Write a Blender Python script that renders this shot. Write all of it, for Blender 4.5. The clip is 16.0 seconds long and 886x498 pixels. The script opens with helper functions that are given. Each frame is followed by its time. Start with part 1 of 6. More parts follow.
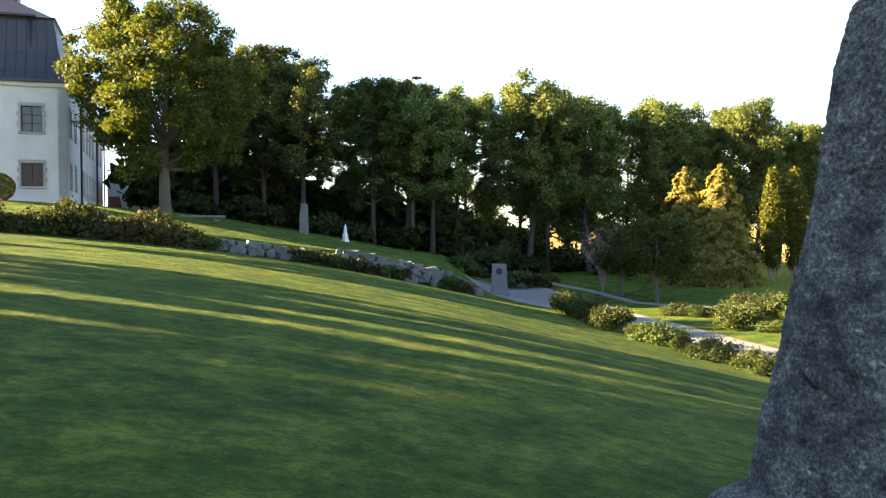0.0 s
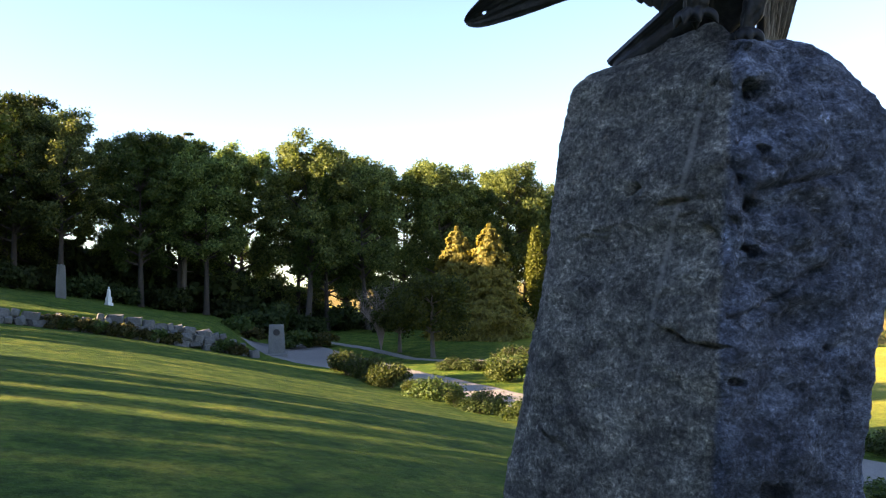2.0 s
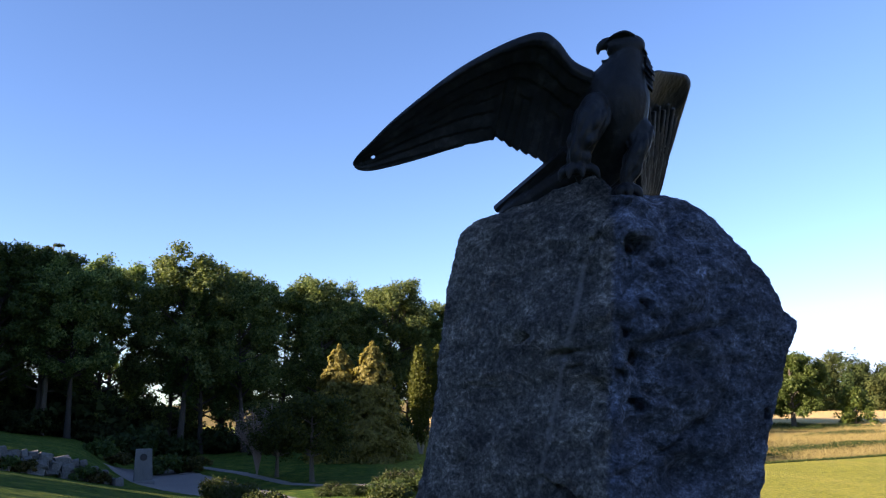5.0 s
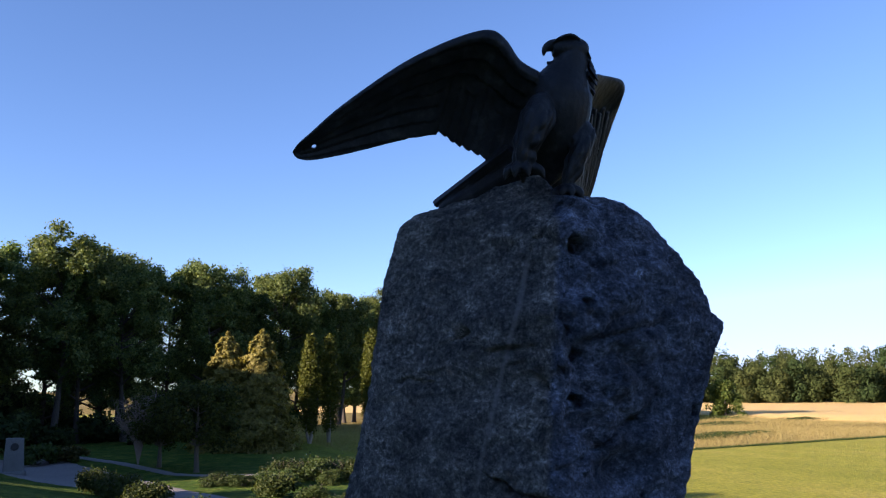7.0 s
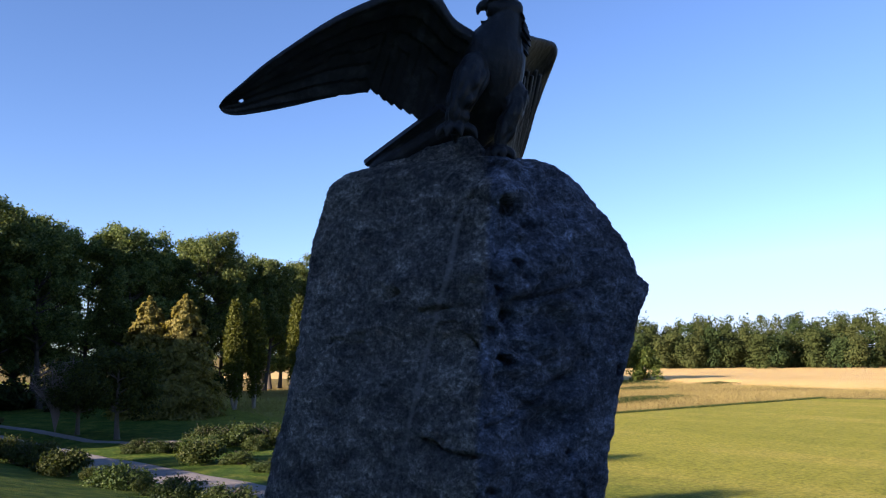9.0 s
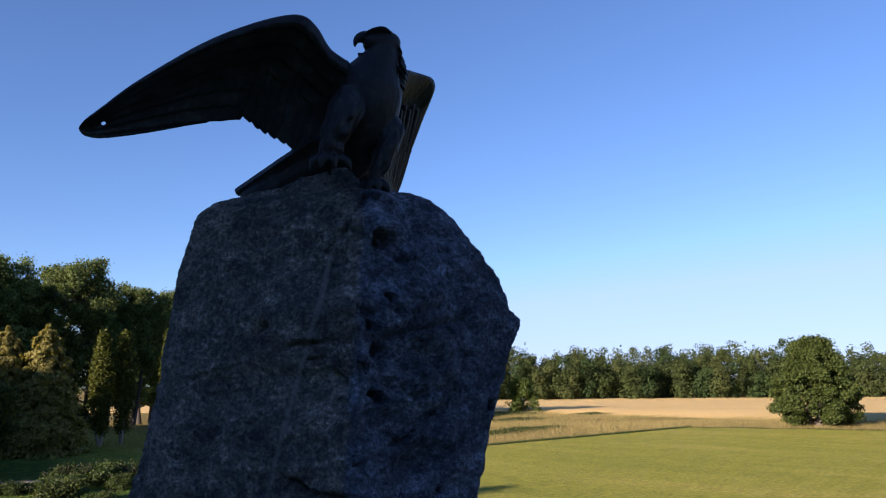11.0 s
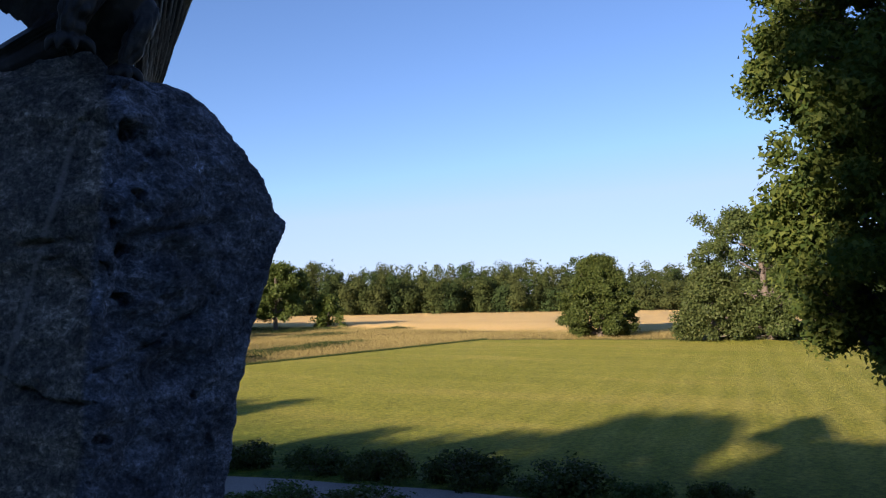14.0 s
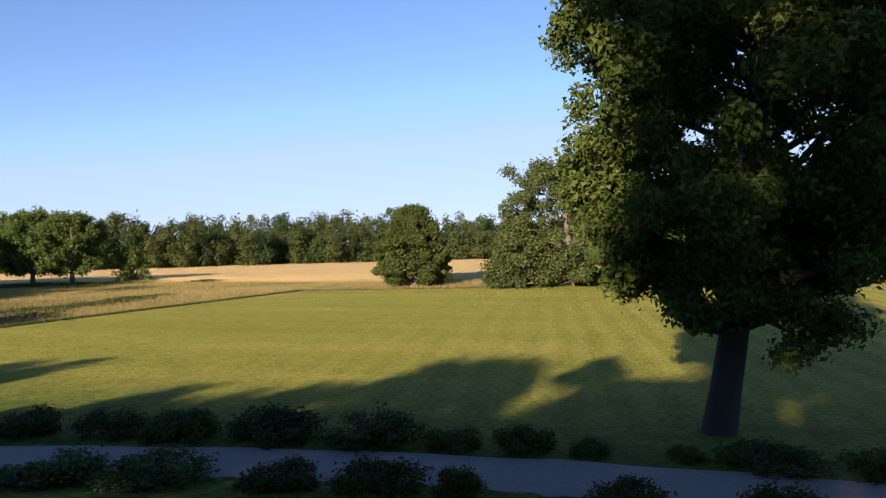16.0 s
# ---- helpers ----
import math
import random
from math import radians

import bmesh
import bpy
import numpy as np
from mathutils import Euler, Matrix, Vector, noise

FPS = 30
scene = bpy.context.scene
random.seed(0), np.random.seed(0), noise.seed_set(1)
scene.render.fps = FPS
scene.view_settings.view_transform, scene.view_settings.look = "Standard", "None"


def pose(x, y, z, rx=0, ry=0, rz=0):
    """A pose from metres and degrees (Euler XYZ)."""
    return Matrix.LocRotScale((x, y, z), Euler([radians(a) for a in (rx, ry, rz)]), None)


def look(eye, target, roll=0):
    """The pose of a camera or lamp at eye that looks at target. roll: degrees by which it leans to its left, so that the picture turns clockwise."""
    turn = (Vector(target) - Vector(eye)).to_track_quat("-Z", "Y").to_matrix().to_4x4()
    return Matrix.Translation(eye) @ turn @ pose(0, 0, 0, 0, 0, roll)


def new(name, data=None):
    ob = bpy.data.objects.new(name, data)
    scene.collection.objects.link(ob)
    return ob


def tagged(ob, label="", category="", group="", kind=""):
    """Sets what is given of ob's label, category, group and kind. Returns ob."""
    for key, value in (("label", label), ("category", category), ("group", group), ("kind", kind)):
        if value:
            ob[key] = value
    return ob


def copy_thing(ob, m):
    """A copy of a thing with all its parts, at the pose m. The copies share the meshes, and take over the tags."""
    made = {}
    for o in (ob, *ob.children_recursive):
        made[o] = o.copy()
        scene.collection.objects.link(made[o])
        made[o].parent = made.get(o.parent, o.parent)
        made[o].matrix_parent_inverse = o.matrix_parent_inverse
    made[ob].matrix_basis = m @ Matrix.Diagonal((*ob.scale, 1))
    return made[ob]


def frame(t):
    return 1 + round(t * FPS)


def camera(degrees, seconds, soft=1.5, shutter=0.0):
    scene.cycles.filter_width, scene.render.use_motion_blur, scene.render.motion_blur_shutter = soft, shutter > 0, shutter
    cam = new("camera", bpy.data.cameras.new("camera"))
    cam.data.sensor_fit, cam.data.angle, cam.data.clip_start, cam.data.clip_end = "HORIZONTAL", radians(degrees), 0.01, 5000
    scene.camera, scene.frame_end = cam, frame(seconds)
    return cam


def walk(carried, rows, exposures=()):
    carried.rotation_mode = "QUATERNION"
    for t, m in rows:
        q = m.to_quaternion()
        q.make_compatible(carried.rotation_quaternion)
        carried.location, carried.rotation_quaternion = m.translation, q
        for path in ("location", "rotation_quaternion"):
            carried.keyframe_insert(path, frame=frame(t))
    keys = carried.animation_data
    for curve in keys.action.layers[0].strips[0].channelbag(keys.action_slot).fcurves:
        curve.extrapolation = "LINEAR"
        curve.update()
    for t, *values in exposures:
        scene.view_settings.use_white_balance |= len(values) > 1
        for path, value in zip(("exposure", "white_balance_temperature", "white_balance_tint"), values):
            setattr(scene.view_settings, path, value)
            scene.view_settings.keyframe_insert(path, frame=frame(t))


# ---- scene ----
cam = camera(55.8, 16.0, soft=1.2)
PATH = [
    (0, (0.14, 0.614, 4.401), (0.136, 2.613, 4.347), -0.1),
    (0.5, (0.199, 0.623, 4.394), (0.354, 2.617, 4.362), 0.1),
    (1, (0.229, 0.596, 4.394), (0.53, 2.573, 4.373), -0.1),
    (1.5, (0.258, 0.597, 4.42), (0.649, 2.558, 4.447), -0.9),
    (2, (0.29, 0.591, 4.444), (0.803, 2.522, 4.524), -1.0),
    (2.5, (0.304, 0.594, 4.48), (0.889, 2.502, 4.619), -0.9),
    (3, (0.335, 0.603, 4.519), (0.983, 2.48, 4.754), -1.1),
    (3.5, (0.352, 0.606, 4.545), (1.068, 2.451, 4.835), -1.1),
    (3.7, (0.358, 0.606, 4.558), (1.096, 2.44, 4.862), -1.2),
    (5.8, (0.23, 0.749, 4.618), (1.04, 2.541, 4.979), -0.6),
    (6, (0.208, 0.766, 4.624), (1.057, 2.541, 4.979), -0.7),
    (6.5, (0.14, 0.793, 4.629), (1.079, 2.527, 4.964), -0.6),
    (7, (0.089, 0.794, 4.629), (1.09, 2.495, 4.951), -0.6),
    (7.5, (0.067, 0.793, 4.625), (1.098, 2.479, 4.932), -0.6),
    (8, (0.072, 0.816, 4.613), (1.112, 2.5, 4.9), -0.8),
    (8.5, (0.09, 0.833, 4.608), (1.151, 2.509, 4.865), -1.0),
    (9, (0.097, 0.83, 4.601), (1.247, 2.448, 4.843), -0.6),
    (9.2, (0.104, 0.836, 4.602), (1.279, 2.438, 4.832), -0.4),
    (11.3, (0.163, 0.83, 4.618), (1.555, 2.232, 4.934), -0.8),
    (11.5, (0.147, 0.8, 4.616), (1.564, 2.178, 4.922), -0.7),
    (12, (0.172, 0.803, 4.602), (1.661, 2.109, 4.882), -0.9),
    (12.5, (0.188, 0.787, 4.594), (1.72, 2.047, 4.85), -0.7),
    (13, (0.228, 0.775, 4.575), (1.814, 1.978, 4.769), -0.9),
    (13.5, (0.304, 0.779, 4.572), (1.934, 1.924, 4.752), -0.8),
    (14, (0.361, 0.732, 4.552), (2.026, 1.835, 4.661), -1.0),
    (14.5, (0.445, 0.69, 4.537), (2.145, 1.742, 4.589), -2.2),
    (15, (0.597, 0.72, 4.541), (2.344, 1.693, 4.558), -2.8),
    (15.5, (0.779, 0.783, 4.537), (2.593, 1.625, 4.529), -2.3),
    (16, (0.91, 0.82, 4.53), (2.775, 1.54, 4.512), -1.4),
]
walk(cam, [(t, look(eye, target, roll)) for t, eye, target, roll in PATH],
     [(0.0, 3.68, 7600, 18), (1.0, 3.78, 7550, 18), (2.0, 3.25, 7200, 21), (2.5, 2.70, 6800, 22), (3.0, 2.40, 6450, 23), (3.5, 2.40, 6300, 24), (6.0, 2.00, 5550, 26), (9.0, 1.86, 5550, 26), (11.5, 1.43, 5350, 26), (12.0, 1.50, 5500, 26), (13.0, 1.46, 5550, 25), (16.0, 1.40, 5700, 24)])

# ---- world and sun ----
SUN_AZ, SUN_EL = 272.0, 16.0
world = bpy.data.worlds.new("sky")
scene.world = world
world.use_nodes = True
wt = world.node_tree
sky = wt.nodes.new("ShaderNodeTexSky")
sky.sky_type, sky.sun_disc = "NISHITA", False
sky.sun_elevation, sky.sun_rotation = radians(SUN_EL), radians(SUN_AZ)
sky.altitude = 900.0
sky.air_density, sky.dust_density, sky.ozone_density = 1.0, 0.0, 2.6
wt.nodes["Background"].inputs["Strength"].default_value = 0.056
# holds the sky's colour below a fixed value, which dims its bright horizon
horizon_cap = wt.nodes.new("ShaderNodeMix")
horizon_cap.data_type, horizon_cap.blend_type = "RGBA", "DARKEN"
horizon_cap.inputs["Factor"].default_value = 0.75
horizon_cap.inputs[7].default_value = (3.9, 4.9, 5.9, 1.0)
wt.links.new(sky.outputs[0], horizon_cap.inputs[6])
wt.links.new(horizon_cap.outputs[2], wt.nodes["Background"].inputs["Color"])
sun = new("sun", bpy.data.lights.new("sun", "SUN"))
sun.data.energy, sun.data.angle, sun.data.color = 5.0, radians(0.6), (1.0, 0.80, 0.52)
to_sun = Vector((math.sin(radians(SUN_AZ)) * math.cos(radians(SUN_EL)), math.cos(radians(SUN_AZ)) * math.cos(radians(SUN_EL)), math.sin(radians(SUN_EL))))
sun.matrix_world = look(to_sun * 100, (0, 0, 0))


# ---- materials ----
def nodes_of(name):
    m = bpy.data.materials.new(name)
    m.use_nodes = True
    t = m.node_tree
    return m, t, t.nodes["Principled BSDF"]


def node(t, kind, **inputs):
    n = t.nodes.new(kind)
    for key, value in inputs.items():
        n.inputs[key.replace("_", " ")].default_value = value
    return n


def noise_of(t, scale, detail=4.0, rough=0.55, where=None):
    n = node(t, "ShaderNodeTexNoise", Scale=scale, Detail=detail, Roughness=rough)
    if where:
        t.links.new(where, n.inputs["Vector"])
    return n.outputs["Fac"]


def ramp(t, fac, stops):
    n = t.nodes.new("ShaderNodeValToRGB")
    e = n.color_ramp.elements
    while len(e) < len(stops):
        e.new(0.5)
    for el, (pos, col) in zip(e, stops):
        el.position, el.color = pos, (*col, 1)
    t.links.new(fac, n.inputs["Fac"])
    return n.outputs["Color"]


def blend(t, fac, a, b, how="MIX"):
    n = t.nodes.new("ShaderNodeMix")
    n.data_type, n.blend_type = "RGBA", how
    for value, key in ((fac, 0), (a, 6), (b, 7)):
        if isinstance(value, (int, float)):
            n.inputs[key].default_value = value
        elif isinstance(value, tuple):
            n.inputs[key].default_value = (*value, 1)
        else:
            t.links.new(value, n.inputs[key])
    return n.outputs[2]


def bump(t, bsdf, fac, strength, distance):
    n = node(t, "ShaderNodeBump", Strength=strength, Distance=distance)
    t.links.new(fac, n.inputs["Height"])
    t.links.new(n.outputs["Normal"], bsdf.inputs["Normal"])


def rough_mat(name, dark, light, scale=3.0, fine=40.0, rough=0.85, relief=0.5, depth=0.02, metal=0.0):
    """A plain surface: large stains, fine grain and relief, with a shift from piece to piece."""
    m, t, p = nodes_of(name)
    where = t.nodes.new("ShaderNodeTexCoord").outputs["Object"]
    large, small = noise_of(t, scale, 5, 0.6, where), noise_of(t, fine, 4, 0.6, where)
    col = blend(t, large, dark, light)
    col = blend(t, 0.45, col, ramp(t, small, [(0.3, tuple(v * 0.6 for v in dark)), (0.7, tuple(min(1, v * 1.15) for v in light))]))
    info = t.nodes.new("ShaderNodeObjectInfo")
    hsv = t.nodes.new("ShaderNodeHueSaturation")
    t.links.new(col, hsv.inputs["Color"])
    mr = node(t, "ShaderNodeMapRange", To_Min=0.8, To_Max=1.2)
    t.links.new(info.outputs["Random"], mr.inputs["Value"])
    t.links.new(mr.outputs[0], hsv.inputs["Value"])
    t.links.new(hsv.outputs[0], p.inputs["Base Color"])
    p.inputs["Roughness"].default_value, p.inputs["Metallic"].default_value = rough, metal
    bump(t, p, small, relief, depth)
    return m


def leaf_mat(name, dark, light, clear=0.4, rough=0.55):
    """Foliage: tone shifts from leaf to leaf and plant to plant, light passes through."""
    m, t, p = nodes_of(name)
    geo, info = t.nodes.new("ShaderNodeNewGeometry"), t.nodes.new("ShaderNodeObjectInfo")
    mid = tuple((a + b) / 2 for a, b in zip(dark, light))
    col = ramp(t, geo.outputs["Random Per Island"], [(0.0, dark), (0.6, mid), (1.0, light)])
    hsv = t.nodes.new("ShaderNodeHueSaturation")
    mr = node(t, "ShaderNodeMapRange", To_Min=0.75, To_Max=1.25)
    t.links.new(info.outputs["Random"], mr.inputs["Value"])
    t.links.new(mr.outputs[0], hsv.inputs["Value"])
    mh = node(t, "ShaderNodeMapRange", To_Min=0.485, To_Max=0.515)
    t.links.new(info.outputs["Random"], mh.inputs["Value"])
    t.links.new(mh.outputs[0], hsv.inputs["Hue"])
    t.links.new(col, hsv.inputs["Color"])
    t.links.new(hsv.outputs[0], p.inputs["Base Color"])
    p.inputs["Roughness"].default_value = rough
    p.inputs["Specular IOR Level"].default_value = 0.15
    tr = t.nodes.new("ShaderNodeBsdfTranslucent")
    warm = blend(t, 1.0, hsv.outputs[0], (1.3, 1.25, 0.5), "MULTIPLY")
    t.links.new(warm, tr.inputs["Color"])
    mix = node(t, "ShaderNodeMixShader", Fac=clear)
    t.links.new(p.outputs[0], mix.inputs[1])
    t.links.new(tr.outputs[0], mix.inputs[2])
    t.links.new(mix.outputs[0], t.nodes["Material Output"].inputs["Surface"])
    return m


def plaster_mat():
    """Lime-washed wall with faint damp stains."""
    m, t, p = nodes_of("white_plaster")
    where = t.nodes.new("ShaderNodeTexCoord").outputs["Object"]
    col = ramp(t, noise_of(t, 0.5, 6, 0.65, where), [(0.3, (0.50, 0.475, 0.46)), (0.6, (0.62, 0.595, 0.58))])
    t.links.new(col, p.inputs["Base Color"])
    p.inputs["Roughness"].default_value = 0.9
    bump(t, p, noise_of(t, 6.0, 4, 0.6, where), 0.15, 0.01)
    return m


BARK = rough_mat("bark", (0.07, 0.055, 0.04), (0.17, 0.14, 0.11), 2.0, 25.0, 0.95, 1.0, 0.05)
DARK_BARK = rough_mat("dark_bark", (0.025, 0.02, 0.016), (0.075, 0.06, 0.048), 2.0, 25.0, 0.95, 1.0, 0.05)
PALE_BARK = rough_mat("pale_bark", (0.22, 0.17, 0.12), (0.42, 0.35, 0.27), 2.0, 25.0, 0.9, 0.8, 0.03)
LEAF = leaf_mat("leaf", (0.044, 0.078, 0.016), (0.120, 0.160, 0.036), 0.4)
LEAF_FAR = leaf_mat("leaf_far", (0.044, 0.068, 0.018), (0.108, 0.132, 0.037), 0.3)
LEAF_WOODS = leaf_mat("woods_leaf", (0.030, 0.044, 0.011), (0.056, 0.070, 0.018), 0.2, 0.9)
LEAF_WARM = leaf_mat("leaf_warm", (0.036, 0.060, 0.013), (0.125, 0.150, 0.032), 0.45)
LEAF_DARK = leaf_mat("leaf_dark", (0.025, 0.045, 0.013), (0.075, 0.098, 0.026), 0.35)
GOLD = leaf_mat("golden_needles", (0.12, 0.108, 0.028), (0.28, 0.235, 0.062), 0.4)
POPLAR = leaf_mat("poplar_leaf", (0.045, 0.056, 0.009), (0.105, 0.112, 0.019), 0.35)
ROSE = leaf_mat("rose_leaf", (0.028, 0.046, 0.012), (0.080, 0.090, 0.024), 0.35)
IVY = leaf_mat("hedge_leaf", (0.03, 0.036, 0.012), (0.11, 0.09, 0.03), 0.3)
TWIG = rough_mat("dry_twig", (0.16, 0.12, 0.10), (0.30, 0.23, 0.20), 3.0, 30.0, 0.9)
MAPLE = leaf_mat("maple_leaf", (0.036, 0.060, 0.012), (0.115, 0.130, 0.024), 0.4, 0.7)
PLUM = leaf_mat("plum_leaf", (0.018, 0.028, 0.008), (0.085, 0.096, 0.022), 0.35, 0.7)
WOOD_LEAF = leaf_mat("wood_leaf", (0.034, 0.060, 0.020), (0.185, 0.225, 0.072), 0.38)
# near-black undergrowth leaves: the shade beneath the trees is in their colour
SHADED_LEAF = leaf_mat("shaded_leaf", (0.014, 0.024, 0.008), (0.042, 0.056, 0.016), 0.3, 0.7)
DRY = leaf_mat("dry_grass", (0.18, 0.142, 0.052), (0.37, 0.29, 0.118), 0.35)
PLASTER = plaster_mat()
ROOFING = rough_mat("black_sheet_roof", (0.020, 0.018, 0.025), (0.040, 0.036, 0.048), 0.5, 10.0, 0.5, 0.2, 0.01)
TRIM = rough_mat("grey_stone_trim", (0.33, 0.31, 0.29), (0.45, 0.43, 0.40), 1.0, 15.0)
SHUTTER = rough_mat("brown_shutter", (0.06, 0.03, 0.024), (0.10, 0.05, 0.04), 2.0, 20.0, 0.6)
DARK_IRON = rough_mat("dark_iron", (0.02, 0.02, 0.025), (0.045, 0.045, 0.05), 4.0, 50.0, 0.5, 0.2, 0.005, 0.5)
RED_PAINT = rough_mat("red_door_paint", (0.22, 0.05, 0.03), (0.30, 0.08, 0.05), 2.0, 20.0, 0.6)
GRANITE = rough_mat("grey_granite", (0.085, 0.09, 0.092), (0.18, 0.18, 0.176), 1.5, 30.0, 0.9, 0.8, 0.02)
FIELDSTONE = rough_mat("fieldstone", (0.045, 0.046, 0.048), (0.165, 0.163, 0.158), 1.2, 14.0, 0.9, 0.9, 0.03)
WHITE_STONE = rough_mat("white_marble", (0.66, 0.66, 0.64), (0.80, 0.80, 0.78), 1.0, 20.0, 0.7)


def glass_mat():
    m, t, p = nodes_of("window_glass")
    p.inputs["Base Color"].default_value = (0.02, 0.022, 0.025, 1)
    p.inputs["Roughness"].default_value = 0.06
    return m


GLASS = glass_mat()


def ground_mat():
    """Mown grass: greener on the rise, drier and striped by the mower out on the meadow."""
    m, t, p = nodes_of("mown_grass")
    pos = t.nodes.new("ShaderNodeNewGeometry").outputs["Position"]
    band = node(t, "ShaderNodeMapping", Scale=(1.0, 0.22, 1.0), Rotation=(0, 0, radians(24)))
    t.links.new(pos, band.inputs["Vector"])
    big, mid, fine = noise_of(t, 0.16, 8, 0.7, band.outputs[0]), noise_of(t, 0.9, 7, 0.72, pos), noise_of(t, 26.0, 3, 0.7, pos)
    lawn = ramp(t, mid, [(0.36, (0.028, 0.068, 0.008)), (0.5, (0.064, 0.110, 0.014)), (0.64, (0.138, 0.163, 0.025))])
    mead = ramp(t, big, [(0.3, (0.228, 0.238, 0.026)), (0.5, (0.292, 0.286, 0.039)), (0.7, (0.40, 0.336, 0.068))])
    sep = t.nodes.new("ShaderNodeSeparateXYZ")
    t.links.new(pos, sep.inputs[0])
    rows = node(t, "ShaderNodeTexWave", Scale=0.23, Distortion=2.2, Detail=3.0, Detail_Scale=0.6)
    turn = node(t, "ShaderNodeMapping", Rotation=(0, 0, radians(76)))
    t.links.new(pos, turn.inputs["Vector"])
    t.links.new(turn.outputs[0], rows.inputs["Vector"])
    mead = blend(t, 0.75, mead, ramp(t, mid, [(0.3, (0.72, 0.75, 0.7)), (0.5, (1, 1, 1)), (0.7, (1.25, 1.2, 1.3))]), "MULTIPLY")
    near_side = node(t, "ShaderNodeMapRange", From_Min=24.0, From_Max=6.0, To_Max=0.26)
    t.links.new(sep.outputs["Y"], near_side.inputs["Value"])
    mead = blend(t, near_side.outputs[0], mead, ramp(t, rows.outputs["Fac"], [(0.25, (0.215, 0.208, 0.023)), (0.75, (0.41, 0.36, 0.080))]))
    far = node(t, "ShaderNodeMapRange", From_Min=17.0, From_Max=26.0)
    t.links.new(sep.outputs["X"], far.inputs["Value"])
    col = blend(t, far.outputs[0], lawn, mead)
    wild = t.nodes.new("ShaderNodeMath")
    wild.operation = "MULTIPLY_ADD"
    wild.inputs[1].default_value, wild.inputs[2].default_value = 0.28, -84.5
    t.links.new(sep.outputs["Y"], wild.inputs[0])
    past = t.nodes.new("ShaderNodeMath")
    t.links.new(wild.outputs[0], past.inputs[0])
    t.links.new(sep.outputs["X"], past.inputs[1])
    side = t.nodes.new("ShaderNodeMath")
    side.inputs[1].default_value = -43.8
    t.links.new(sep.outputs["Y"], side.inputs[0])
    most = t.nodes.new("ShaderNodeMath")
    most.operation = "MAXIMUM"
    t.links.new(past.outputs[0], most.inputs[0])
    t.links.new(side.outputs[0], most.inputs[1])
    rough = node(t, "ShaderNodeMapRange", From_Min=-0.2, From_Max=0.6)
    t.links.new(most.outputs[0], rough.inputs["Value"])
    gate = t.nodes.new("ShaderNodeMath")
    gate.operation = "MULTIPLY"
    east = node(t, "ShaderNodeMapRange", From_Min=30.0, From_Max=36.0)
    t.links.new(sep.outputs["X"], east.inputs["Value"])
    t.links.new(rough.outputs[0], gate.inputs[0])
    t.links.new(east.outputs[0], gate.inputs[1])
    straw = ramp(t, mid, [(0.3, (0.15, 0.112, 0.03)), (0.7, (0.30, 0.225, 0.068))])
    col = blend(t, gate.outputs[0], col, straw)
    tuft = noise_of(t, 5.0, 6, 0.75, pos)
    col = blend(t, 0.6, col, ramp(t, fine, [(0.3, (0.4, 0.4, 0.4)), (0.7, (1.35, 1.35, 1.25))]), "MULTIPLY")
    col = blend(t, 0.7, col, ramp(t, tuft, [(0.40, (0.5, 0.55, 0.55)), (0.5, (1, 1, 1)), (0.60, (1.5, 1.4, 1.3))]), "MULTIPLY")
    t.links.new(col, p.inputs["Base Color"])
    p.inputs["Roughness"].default_value = 0.9
    p.inputs["Specular IOR Level"].default_value = 0.1
    sward = t.nodes.new("ShaderNodeMath")
    t.links.new(fine, sward.inputs[0])
    t.links.new(tuft, sward.inputs[1])
    bump(t, p, sward.outputs[0], 0.9, 0.09)
    return m


def gravel_mat():
    m, t, p = nodes_of("gravel")
    pos = t.nodes.new("ShaderNodeNewGeometry").outputs["Position"]
    vor = node(t, "ShaderNodeTexVoronoi", Scale=38.0)
    t.links.new(pos, vor.inputs["Vector"])
    grain = ramp(t, vor.outputs["Color"], [(0.0, (0.10, 0.09, 0.084)), (1.0, (0.27, 0.242, 0.22))])
    col = blend(t, noise_of(t, 0.8, 5, 0.6, pos), (0.155, 0.137, 0.128), (0.27, 0.238, 0.218))
    t.links.new(blend(t, 0.5, col, grain), p.inputs["Base Color"])
    p.inputs["Roughness"].default_value = 0.95
    bump(t, p, vor.outputs["Distance"], 0.6, 0.02)
    return m


def wheat_mat():
    m, t, p = nodes_of("ripe_wheat")
    pos = t.nodes.new("ShaderNodeNewGeometry").outputs["Position"]
    col = ramp(t, noise_of(t, 0.05, 5, 0.65, pos), [(0.3, (0.58, 0.38, 0.100)), (0.7, (0.70, 0.48, 0.155))])
    fine = noise_of(t, 2.5, 4, 0.7, pos)
    col = blend(t, 0.4, col, ramp(t, fine, [(0.35, (0.42, 0.27, 0.073)), (0.7, (0.66, 0.48, 0.19))]))
    t.links.new(col, p.inputs["Base Color"])
    p.inputs["Roughness"].default_value = 0.95
    bump(t, p, fine, 1.0, 0.3)
    return m


